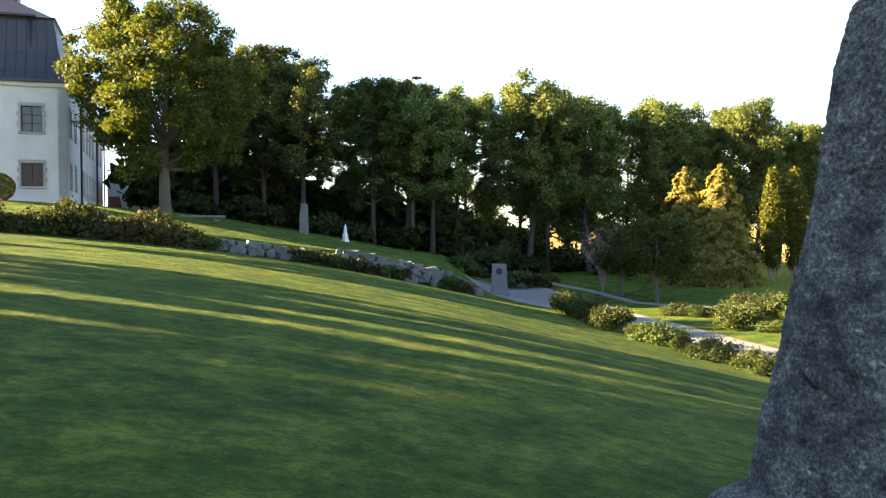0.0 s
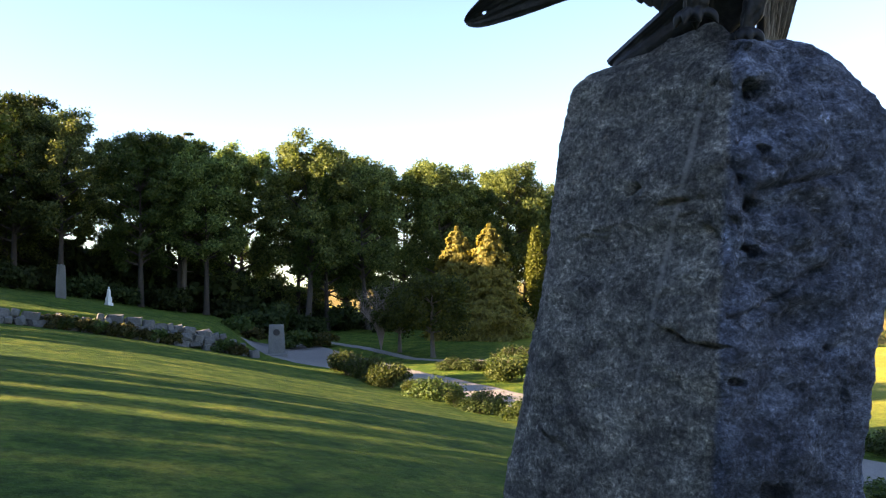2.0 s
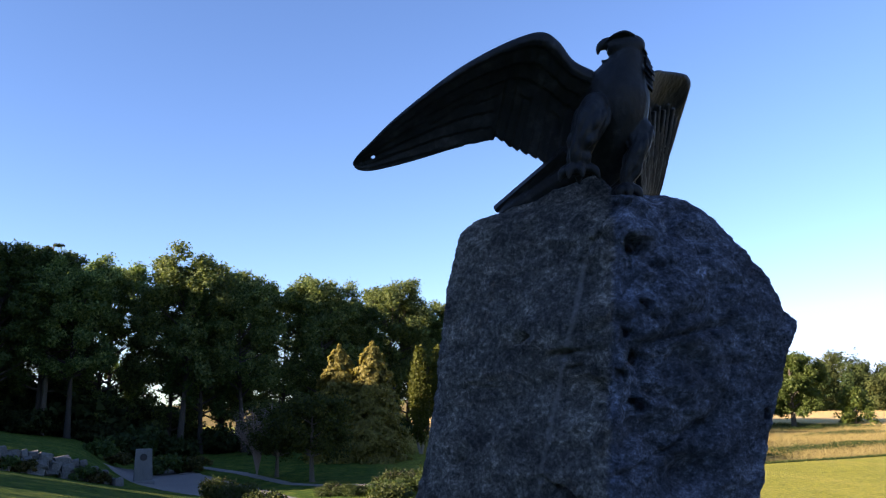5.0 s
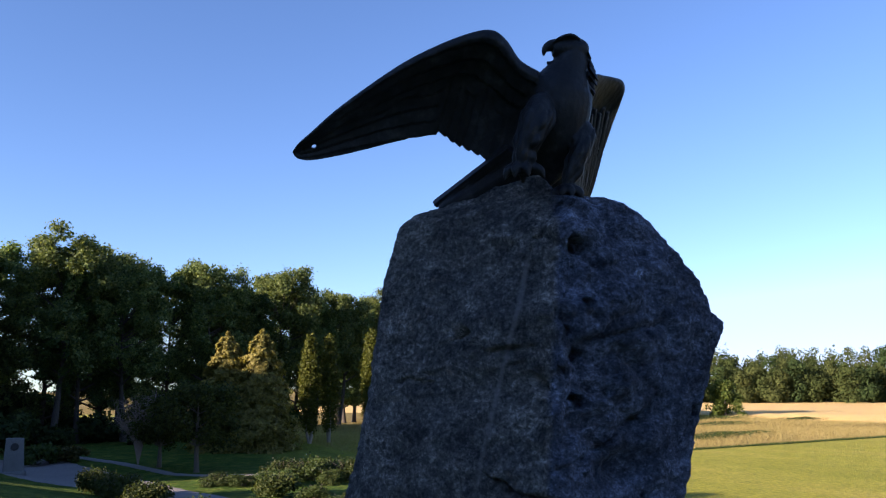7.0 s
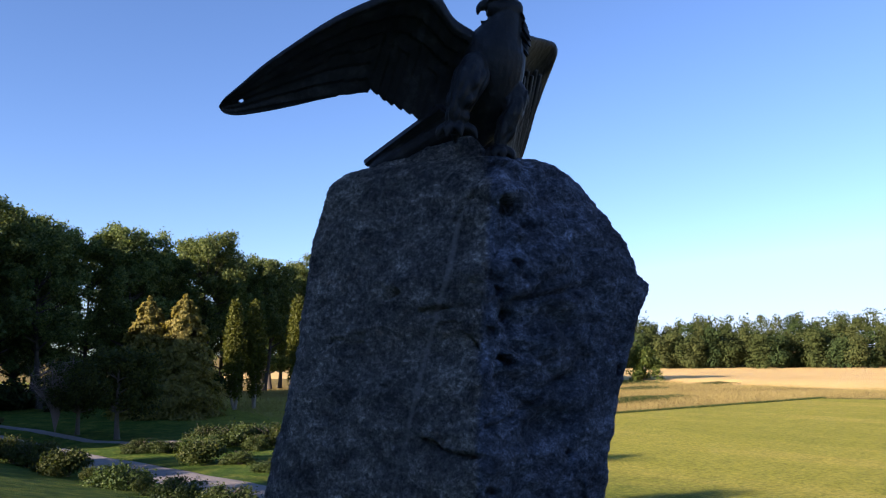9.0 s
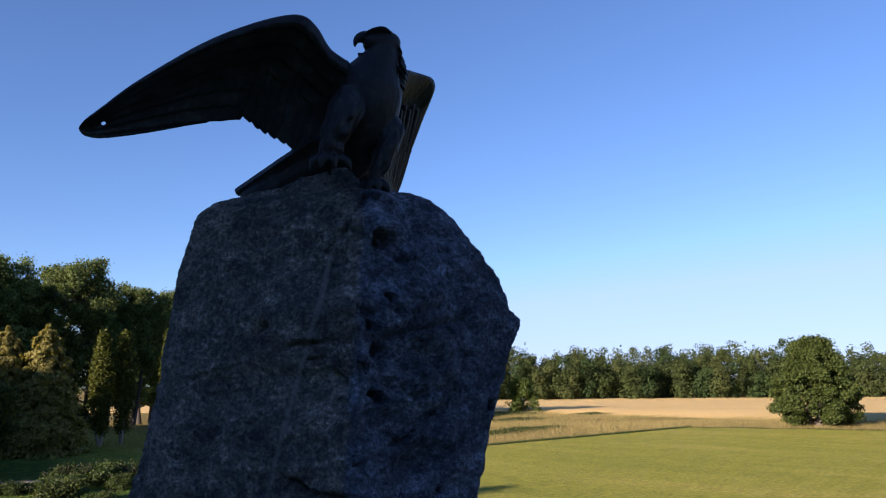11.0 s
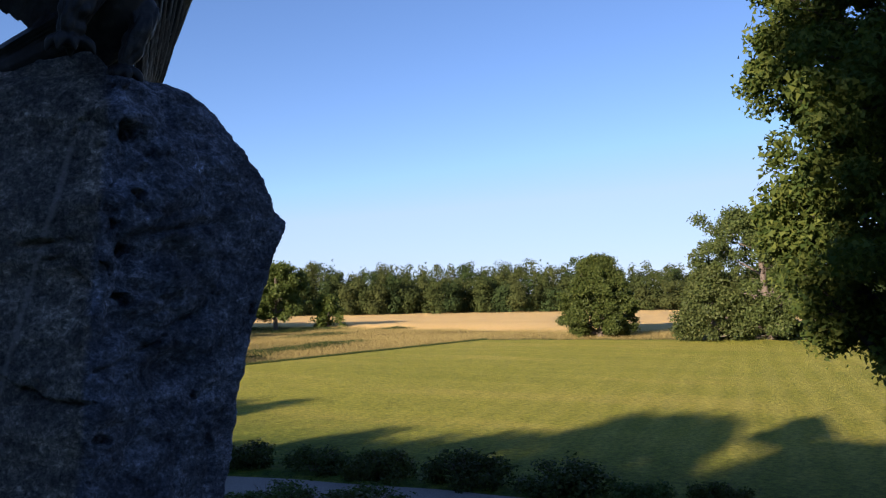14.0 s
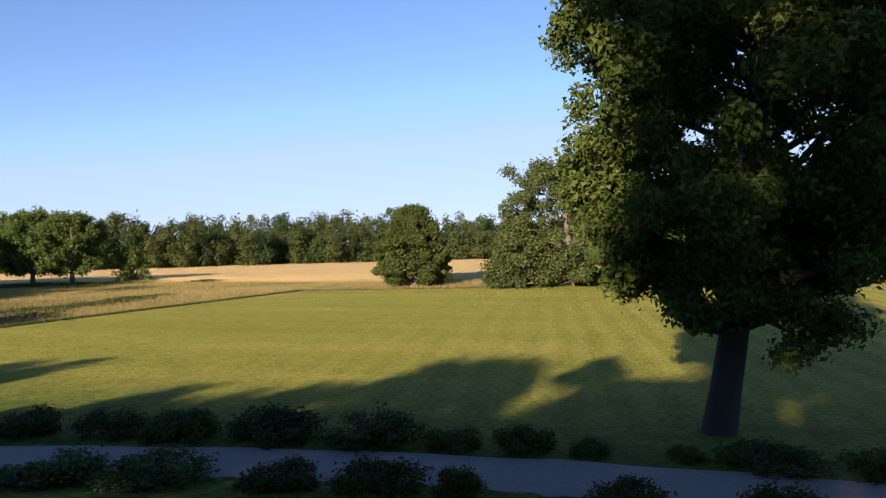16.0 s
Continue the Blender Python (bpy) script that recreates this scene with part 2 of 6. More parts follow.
def rock_mat():
    """Grey gneiss: speckled crystals, cloudy pale patches, a brown-grey face beside a blue-grey one whose colour holds
    some blue skylight, a pale vein, rusty stains.
    """
    m, t, p = nodes_of("gneiss")
    where = t.nodes.new("ShaderNodeTexCoord").outputs["Object"]
    place = t.nodes.new("ShaderNodeSeparateXYZ")
    t.links.new(where, place.inputs[0])

    def sums(op, *values):
        n = t.nodes.new("ShaderNodeMath")
        n.operation = op
        for k, value in enumerate(values):
            if isinstance(value, (int, float)):
                n.inputs[k].default_value = value
            else:
                t.links.new(value, n.inputs[k])
        return n.outputs[0]

    # foliation: patches drawn out along a slant
    tilt = node(t, "ShaderNodeMapping", Scale=(1.0, 1.0, 1.7), Rotation=(0.0, 0.6, 0.0))
    t.links.new(where, tilt.inputs["Vector"])
    cloud, patch, grain, speck = noise_of(t, 1.9, 6, 0.62, where), noise_of(t, 5.5, 10, 0.74, tilt.outputs[0]), noise_of(t, 44.0, 6, 0.72, where), noise_of(t, 120.0, 3, 0.65, where)
    cells = node(t, "ShaderNodeTexVoronoi", Scale=62.0)
    t.links.new(where, cells.inputs["Vector"])
    tone = t.nodes.new("ShaderNodeSeparateColor")
    t.links.new(cells.outputs["Color"], tone.inputs[0])
    col = ramp(t, patch, [(0.34, (0.022, 0.022, 0.025)), (0.45, (0.070, 0.071, 0.074)), (0.55, (0.125, 0.125, 0.124)), (0.67, (0.27, 0.266, 0.258))])
    col = blend(t, ramp(t, cloud, [(0.40, (0, 0, 0)), (0.66, (0.8, 0.8, 0.8))]), col, blend(t, 1.0, col, (2.2, 2.15, 2.05), "MULTIPLY"))
    col = blend(t, 0.92, col, ramp(t, grain, [(0.38, (0.34, 0.34, 0.36)), (0.47, (0.85, 0.85, 0.86)), (0.54, (1.1, 1.1, 1.1)), (0.63, (2.1, 2.08, 2.05))]), "MULTIPLY")
    col = blend(t, 0.45, col, ramp(t, tone.outputs[0], [(0.0, (0.5, 0.5, 0.52)), (0.5, (1, 1, 1)), (1.0, (1.6, 1.58, 1.55))]), "MULTIPLY")
    col = blend(t, 0.6, col, ramp(t, speck, [(0.36, (0.10, 0.10, 0.11)), (0.44, (1, 1, 1))]), "MULTIPLY")
    # hair-thin dark fractures
    wob = node(t, "ShaderNodeTexNoise", Scale=4.0, Detail=7.0, Roughness=0.72)
    t.links.new(where, wob.inputs["Vector"])
    twist = t.nodes.new("ShaderNodeVectorMath")
    twist.operation = "MULTIPLY_ADD"
    twist.inputs[1].default_value = (0.55, 0.55, 0.55)
    t.links.new(wob.outputs["Color"], twist.inputs[0])
    t.links.new(tilt.outputs[0], twist.inputs[2])
    split = node(t, "ShaderNodeTexVoronoi", Scale=3.4)
    split.feature = "DISTANCE_TO_EDGE"
    t.links.new(twist.outputs[0], split.inputs["Vector"])
    seam = ramp(t, split.outputs["Distance"], [(0.0, (0.30, 0.30, 0.31)), (0.018, (0.8, 0.8, 0.8)), (0.05, (1, 1, 1))])
    col = blend(t, ramp(t, noise_of(t, 2.6, 4, 0.6, where), [(0.44, (0, 0, 0)), (0.60, (0.9, 0.9, 0.9))]), col, blend(t, 1.0, col, seam, "MULTIPLY"))
    # past a nearly upright line the colour turns blue, partly skylight put into the stone
    line = sums("MULTIPLY_ADD", place.outputs["Z"], -0.07, place.outputs["X"])
    line = sums("MULTIPLY_ADD", noise_of(t, 5.0, 7, 0.72, where), 0.10, line)
    right_face = ramp(t, line, [(0.205, (0, 0, 0)), (0.235, (1, 1, 1))])
    col = blend(t, 1.0, col, blend(t, right_face, (1.36, 1.31, 1.24), (0.82, 0.97, 1.42)), "MULTIPLY")
    rust = ramp(t, noise_of(t, 4.3, 7, 0.75, where), [(0.60, (0, 0, 0)), (0.70, (0.5, 0.5, 0.5))])
    col = blend(t, rust, col, blend(t, 1.0, col, (1.25, 0.86, 0.58), "MULTIPLY"))
    # the pale vein down the brown-grey face
    drift = sums("MULTIPLY_ADD", noise_of(t, 5.0, 5, 0.7, where), 0.05, sums("MULTIPLY_ADD", place.outputs["Z"], -0.255, place.outputs["X"]))
    off = sums("ABSOLUTE", sums("ADD", drift, 0.912))
    vein = ramp(t, off, [(0.006, (0.75, 0.75, 0.75)), (0.016, (0, 0, 0))])
    upper = node(t, "ShaderNodeMapRange", From_Min=5.36, From_Max=5.28)
    lower = node(t, "ShaderNodeMapRange", From_Min=3.7, From_Max=4.7, To_Min=0.2)
    t.links.new(place.outputs["Z"], upper.inputs["Value"])
    t.links.new(place.outputs["Z"], lower.inputs["Value"])
    kept = sums("MULTIPLY", sums("MULTIPLY", upper.outputs[0], lower.outputs[0]), sums("MULTIPLY", vein, sums("ADD", noise_of(t, 14.0, 4, 0.7, where), 0.3)))
    col = blend(t, kept, col, (0.36, 0.345, 0.33))
    t.links.new(col, p.inputs["Base Color"])
    p.inputs["Roughness"].default_value = 0.78
    relief = sums("ADD", sums("MULTIPLY_ADD", grain, 0.45, sums("MULTIPLY", patch, 1.5)), sums("MULTIPLY_ADD", tone.outputs[1], 0.10, sums("MULTIPLY", seam, 0.5)))
    bump(t, p, relief, 1.0, 0.07)
    return m


def bronze_mat():
    m, t, p = nodes_of("dark_bronze")
    where = t.nodes.new("ShaderNodeTexCoord").outputs["Object"]
    worn = noise_of(t, 9.0, 6, 0.65, where)
    t.links.new(ramp(t, worn, [(0.3, (0.012, 0.012, 0.014)), (0.55, (0.022, 0.022, 0.024)), (0.78, (0.060, 0.061, 0.063))]), p.inputs["Base Color"])
    p.inputs["Metallic"].default_value, p.inputs["Roughness"].default_value = 0.3, 0.5
    p.inputs["Specular IOR Level"].default_value = 0.25
    drawn = node(t, "ShaderNodeMapping", Scale=(1.0, 1.0, 0.5))
    t.links.new(where, drawn.inputs["Vector"])
    plume = node(t, "ShaderNodeTexVoronoi", Scale=26.0)
    t.links.new(drawn.outputs[0], plume.inputs["Vector"])
    both = t.nodes.new("ShaderNodeMath")
    t.links.new(plume.outputs["Distance"], both.inputs[0])
    t.links.new(noise_of(t, 55.0, 4, 0.6, where), both.inputs[1])
    bump(t, p, both.outputs[0], 0.35, 0.009)
    return m


GRASS, GRAVEL, WHEAT, ROCK, BRONZE = ground_mat(), gravel_mat(), wheat_mat(), rock_mat(), bronze_mat()


# ---- helpers for meshes ----
def mesh_of(name, verts, faces, material, smooth=False):
    me = bpy.data.meshes.new(name)
    me.from_pydata([tuple(v) for v in verts] if not isinstance(verts, np.ndarray) else verts.tolist(), [], faces if not isinstance(faces, np.ndarray) else faces.tolist())
    me.materials.append(material)
    if smooth:
        me.polygons.foreach_set("use_smooth", [True] * len(me.polygons))
    me.update()
    return me


def from_bm(name, bm, material, smooth=False):
    me = bpy.data.meshes.new(name)
    bm.to_mesh(me)
    bm.free()
    me.materials.append(material)
    if smooth:
        me.polygons.foreach_set("use_smooth", [True] * len(me.polygons))
    return me


def part(name, me, parent, label=""):
    """Links a mesh as one part under a thing or a part."""
    ob = new(name, me)
    ob.parent = parent
    return tagged(ob, label)


def thing(name, m, label, category, group="", kind=""):
    ob = new(name)
    ob.matrix_basis = m
    return tagged(ob, label, category, group, kind)


def box(bm, x0, x1, y0, y1, z0, z1, bevel=0.0):
    made = bmesh.ops.create_cube(bm, size=1.0, matrix=Matrix.LocRotScale(((x0 + x1) / 2, (y0 + y1) / 2, (z0 + z1) / 2), None, (x1 - x0, y1 - y0, z1 - z0)))
    if bevel:
        edges = {e for v in made["verts"] for e in v.link_edges}
        bmesh.ops.bevel(bm, geom=list(edges), offset=bevel, segments=1, affect="EDGES")


def box_mesh(name, material, *dims, bevel=0.0):
    bm = bmesh.new()
    box(bm, *dims, bevel)
    return from_bm(name, bm, material)


def tube(verts, faces, points, radii, sides=7):
    """Adds a tapering tube along points."""
    pts = [Vector(p) for p in points]
    first = len(verts)
    for i, (p, r) in enumerate(zip(pts, map(float, radii))):
        along = (pts[min(i + 1, len(pts) - 1)] - pts[max(i - 1, 0)]).normalized()
        side = along.orthogonal().normalized() if abs(along.z) < 0.9 else Vector((1, 0, 0))
        side = (side - along * side.dot(along)).normalized()
        other = along.cross(side)
        for k in range(sides):
            a = math.tau * k / sides
            verts.append(p + r * (math.cos(a) * side + math.sin(a) * other))
    for i in range(len(pts) - 1):
        for k in range(sides):
            a, b = first + i * sides + k, first + i * sides + (k + 1) % sides
            faces.append((a, b, b + sides, a + sides))
    faces.append(tuple(range(first + (len(pts) - 1) * sides, first + len(pts) * sides)))


def leaf_mesh(name, rng, centres, normals, length, width, material, spread=0.9, corners=4):
    """Leaves at the given places, turned at random about the given normals: folded rhombs, or three-cornered for far ones."""
    n = len(centres)
    nrm = normals + rng.normal(0, spread, (n, 3))
    nrm /= np.linalg.norm(nrm, axis=1, keepdims=True) + 1e-9
    a = np.cross(nrm, rng.normal(0, 1, (n, 3)))
    a /= np.linalg.norm(a, axis=1, keepdims=True) + 1e-9
    b = np.cross(nrm, a)
    ln = (length * rng.uniform(0.6, 1.35, (n, 1)))
    wd = ln * width / length
    lift = nrm * ln * 0.12
    if corners == 3:
        v = np.stack([centres - a * ln / 2 - b * wd * 0.45, centres - a * ln * 0.4 + b * wd * 0.65, centres + a * ln * 0.6], 1).reshape(-1, 3)
    else:
        v = np.stack([centres - a * ln / 2, centres + b * wd / 2 + lift + a * ln * 0.06, centres + a * ln / 2, centres - b * wd / 2 + lift + a * ln * 0.06], 1).reshape(-1, 3)
    me = bpy.data.meshes.new(name)
    c = corners
    me.vertices.add(c * n)
    me.vertices.foreach_set("co", v.ravel())
    me.loops.add(c * n)
    me.loops.foreach_set("vertex_index", np.arange(c * n))
    me.polygons.add(n)
    me.polygons.foreach_set("loop_start", np.arange(0, c * n, c))
    me.materials.append(material)
    me.update(calc_edges=True)
    return me


def blob_points(rng, blobs, count, flat=0.8, shell=0.5, fuzz=0.25):
    """Points in many round clumps: places and outward directions."""
    blobs = np.array(blobs)
    weight = blobs[:, 3] ** 2
    pick = rng.choice(len(blobs), count, p=weight / weight.sum())
    d = rng.normal(0, 1, (count, 3))
    d /= np.linalg.norm(d, axis=1, keepdims=True)
    rad = blobs[pick, 3:4] * (shell + (1.05 - shell) * rng.uniform(0, 1, (count, 1)) ** 0.6) * (1 + fuzz * rng.normal(0, 1, (count, 1)))
    at = blobs[pick, :3] + d * rad * np.array([1, 1, flat])
    return at, d + np.array([0, 0, 0.35])


# ---- ground ----
PATH_Y = np.array([-400, -6, 0, 8, 15, 25, 32, 40, 48, 70])
RISE_X = np.array([20, 17.4, 17.2, 16.6, 15.0, 12.0, 10.6, 9.2, 7.0, 4.0])
PATH_X = np.array([15.0, 16.3, 16.65, 16.35, 15.0, 12.0, 10.6, 9.2, 7.0, 4.0])


def softly(y, table):
    return sum(np.interp(y + d, PATH_Y, table) for d in (-3, -1.5, 0, 1.5, 3)) / 5


def path_x(y):
    return softly(y, PATH_X)


def step(a, b, v):
    q = np.clip((v - a) / (b - a), 0, 1)
    return q * q * (3 - 2 * q)


def wall_y(x):
    return 41.5 + 0.36 * (x + 12)


def height(x, y):
    """The lie of the land: a rise left of the path, a terrace behind the wall, a level meadow that falls away."""
    x, y = np.asarray(x, float), np.asarray(y, float)
    s = softly(y, RISE_X) - x
    z = 4.7 * (1 - np.exp(-(np.maximum(s - 1.5, 0) / 16) ** 1.4))
    z = z * (1 - 0.08 * step(20, 40, y) * step(-22, -12, x) + 0.055 * step(26, 40, y) * step(-24, -12, x))
    z = z + (1.6 - 0.2 * step(-20, -12, x)) * ((0.55 + 0.25 * step(-9, -1, x)) * step(0.15, 1.3, y - wall_y(x)) + (0.45 - 0.25 * step(-9, -1, x)) * step(0.8, 9, y - wall_y(x))) * step(3.2, -0.5, x) * step(140, 110, y)
    z = z * step(160, 115, y) + 0.45 * step(46, 66, y) * step(-6, 4, x) * step(60, 30, x)
    return z - 3.0 * step(95, 300, np.hypot(x, y)) * step(-40, 60, x + 0.3 * y)


def spread(lo, hi, fine, far):
    mid = np.arange(lo, hi, fine)
    out = np.geomspace(fine, far, 46)
    return np.concatenate([(lo - np.cumsum(np.minimum(out, 400)))[::-1][0:], mid, hi + np.cumsum(np.minimum(out, 400))])


def build_ground():
    xs, ys = spread(-24, 22, 0.3, 420), spread(0, 52, 0.3, 420)
    gx, gy = np.meshgrid(xs, ys)
    rng = np.random.default_rng(5)
    gz = height(gx, gy) + rng.normal(0, 0.006, gx.shape)
    v = np.stack([gx, gy, gz], -1).reshape(-1, 3)
    nx, ny = len(xs), len(ys)
    i = (np.arange(ny - 1)[:, None] * nx + np.arange(nx - 1)).ravel()
    f = np.stack([i, i + 1, i + nx + 1, i + nx], 1)
    ob = new("ground", mesh_of("ground", v, f, GRASS, True))
    tagged(ob, "mown green lawn rising beside a dry striped meadow", "lawn", kind="structure")


build_ground()


def build_path():
    """Gravel, 2.4 m wide, that opens into a small forecourt round the memorial stone."""
    rng = np.random.default_rng(3)
    v, f, n = [], [], 13
    ys = np.arange(-40, 60.01, 0.5)
    for k, y in enumerate(ys):
        half, open_ = 1.25 + 0.06 * math.sin(1.7 * y), step(39, 43, y)
        west = (1 - open_) * (path_x(y) - half) + open_ * np.interp(y, [42.4, 48, 55, 60], [7.0, 3.8, 1.2, 2.5])
        east = (1 - open_) * (path_x(y) + half) + open_ * np.interp(y, [40, 47.6, 55, 60], [10.2, 9.3, 7.6, 6.5])
        for j in range(n):
            x = west + j / (n - 1) * (east - west)
            x += rng.normal(0, 0.05) if j in (0, n - 1) else 0
            edge = 0.03 if 0 < j < n - 1 else -0.03
            v.append((x, y, float(height(x, y)) + edge))
        if k:
            a = (k - 1) * n
            f += [(a + j, a + j + 1, a + n + j + 1, a + n + j) for j in range(n - 1)]
    ob = new("path", mesh_of("path", v, f, GRAVEL, True))
    tagged(ob, "pale gravel garden path between low bushes", "path", kind="structure")
    # a narrow branch that leaves the forecourt for the plum trees
    v, f = [], []
    way = [Vector((5.6, 63.0, 0)), Vector((7.5, 60.0, 0)), Vector((9.4, 55.6, 0)), Vector((10.5, 51.4, 0)), Vector((11.0, 48.6, 0)), Vector((12.6, 46.6, 0)), Vector((15.6, 45.4, 0))]
    for k in range(49):
        s = k / 48 * (len(way) - 1)
        a, b = way[min(int(s), len(way) - 2)], way[min(int(s), len(way) - 2) + 1]
        c, side = a.lerp(b, s - min(int(s), len(way) - 2)), (b - a).normalized().cross(Vector((0, 0, 1)))
        for d in (-0.42, -0.28, 0.28, 0.42):
            q = c + side * (d + rng.normal(0, 0.03))
            v.append((q.x, q.y, float(height(q.x, q.y)) + (0.036 if abs(d) < 0.3 else -0.03)))
        if k:
            f += [(4 * k - 4 + j, 4 * k + j, 4 * k + j + 1, 4 * k - 3 + j) for j in range(3)]
    ob = new("path", mesh_of("path", v, f, GRAVEL, True))
    tagged(ob, "narrow gravel branch path across the garden lawn", "path", kind="structure")


build_path()


# ---- far land: tall grass, wheat, woods ----
def build_wheat():
    rng = np.random.default_rng(8)
    xs, ys = np.arange(92, 330, 3.0), np.arange(-170, 300, 3.0)
    gx, gy = np.meshgrid(xs, ys)
    rim = (gx == xs[0]) | (gy == ys[0])
    gz = height(gx, gy) + np.where(rim, -0.1, 0.55 + rng.normal(0, 0.05, gx.shape))
    gx = gx + np.where(gx < 93, 2.0 * np.sin(gy * 0.11) - 2, 0)
    nx, ny = len(xs), len(ys)
    i = (np.arange(ny - 1)[:, None] * nx + np.arange(nx - 1)).ravel()
    f = np.stack([i, i + 1, i + nx + 1, i + nx], 1)
    ob = new("wheat_field", mesh_of("wheat_field", np.stack([gx, gy, gz], -1).reshape(-1, 3), f, WHEAT, True))
    tagged(ob, "ripe golden wheat field before the woods", "field", kind="structure")


build_wheat()


def edge_x(y):
    """Where the mown meadow ends on its far side."""
    return 79.5 - 0.28 * (y - 18)


def build_tall_grass():
    rng = np.random.default_rng(11)
    n = 480000
    x, y = rng.uniform(24, 97, n), rng.uniform(-45, 90, n)
    far = x > np.where(y > 43.8, -1e3, edge_x(y) + 0.5 * np.sin(y))
    keep = far & ((y < 43.8) | (y > 43.8 + 0.02 * (x - 50)))
    x, y = x[keep], y[keep]
    n = len(x)
    z = height(x, y)
    tall = rng.uniform(0.12, 0.5, n) * (0.75 + 0.55 * noise_grid(x, y, 0.3))
    a = rng.uniform(0, math.tau, n)
    wide = rng.uniform(0.005, 0.015, n)
    lean = rng.normal(0, 0.2, (n, 2))
    p0 = np.stack([x - np.cos(a) * wide, y - np.sin(a) * wide, z - 0.03], 1)
    p1 = np.stack([x + np.cos(a) * wide, y + np.sin(a) * wide, z - 0.03], 1)
    p2 = np.stack([x + lean[:, 0] + np.cos(a) * wide * 0.4, y + lean[:, 1], z + tall], 1)
    v = np.stack([p0, p1, p2], 1).reshape(-1, 3)
    ob = new("tall_grass", mesh_of("tall_grass", v, np.arange(3 * n).reshape(-1, 3), DRY))
    tagged(ob, "tall dry straw-coloured grass along the meadow", "grass", kind="stuff")


def noise_grid(x, y, scale):
    """Smooth noise in -1 to 1 from a few crossed waves."""
    return (np.sin(x * scale + 1.3 * np.sin(y * scale * 0.7)) + np.sin(y * scale * 1.31 + 2.0 + np.sin(x * scale * 0.53)) + np.sin((x + y) * scale * 0.37 + 0.7)) / 3


build_tall_grass()


def build_grass_edge_shade():
    """The uncut edge where the mown meadow meets the tall grass, its blades dark in place of its shadow."""
    rng = np.random.default_rng(12)
    n = 9000
    q = rng.uniform(0, 1, n)
    x = 32 + 41 * q / 0.72
    y = 43.75 + rng.normal(0, 0.12, n)
    far = q > 0.72
    y = np.where(far, 43.8 - 60 * (q - 0.72) / 0.28, y)
    x = np.where(far, edge_x(y) + 0.5 * np.sin(y) + rng.normal(0, 0.12, n), x)
    z, h, a = height(x, y), rng.uniform(0.06, 0.2, n), rng.uniform(0, math.tau, n)
    w = rng.uniform(0.015, 0.04, n)
    v = np.stack([np.stack([x - np.cos(a) * w, y - np.sin(a) * w, z - 0.03], 1), np.stack([x + np.cos(a) * w, y + np.sin(a) * w, z - 0.03], 1), np.stack([x + rng.normal(0, 0.08, n), y + rng.normal(0, 0.08, n), z + h], 1)], 1).reshape(-1, 3)
    ob = new("grass_edge", mesh_of("grass_edge", v, np.arange(3 * n).reshape(-1, 3), LEAF_DARK))
    tagged(ob, "uncut grass edge between meadow and tall grass, darkened for its shadow", "grass", kind="stuff")


build_grass_edge_shade()


def build_shadow_drifts():
    """Dark green leaves in drifts among the tall grass: low growth, but mostly in place of tree shadows."""
    rng = np.random.default_rng(13)
    drifts = [(52, 51.5, 7, 1.3), (61, 53.5, 5, 0.9), (44, 47.5, 4, 0.6), (72, 66, 6, 1.2), (87, 94, 7, 7), (89, 82, 4, 6), (93, 70, 2, 3), (80, 78, 4, 1.5)]
    at = []
    for cx, cy, rx, ry in drifts:
        n = int(240 * rx * ry)
        q = rng.normal(0, 0.5, (n, 2))
        x, y = cx + q[:, 0] * rx, cy + q[:, 1] * ry
        keep = y > 44.4
        x, y = x[keep], y[keep]
        tall = rng.uniform(0.05, 0.5, len(x)) * (0.7 + 0.3 * noise_grid(x, y, 1.1))
        at.append(np.stack([x, y, height(x, y) + tall], 1))
    at = np.concatenate(at)
    ob = new("weeds", leaf_mesh("weeds", rng, at, np.tile([0, 0, 0.6], (len(at), 1)), 0.15, 0.07, LEAF_DARK, 0.9, 3))
    tagged(ob, "dark green leaves in drifts, standing in for tree shadows on the dry grass", "weeds", kind="stuff")


build_shadow_drifts()


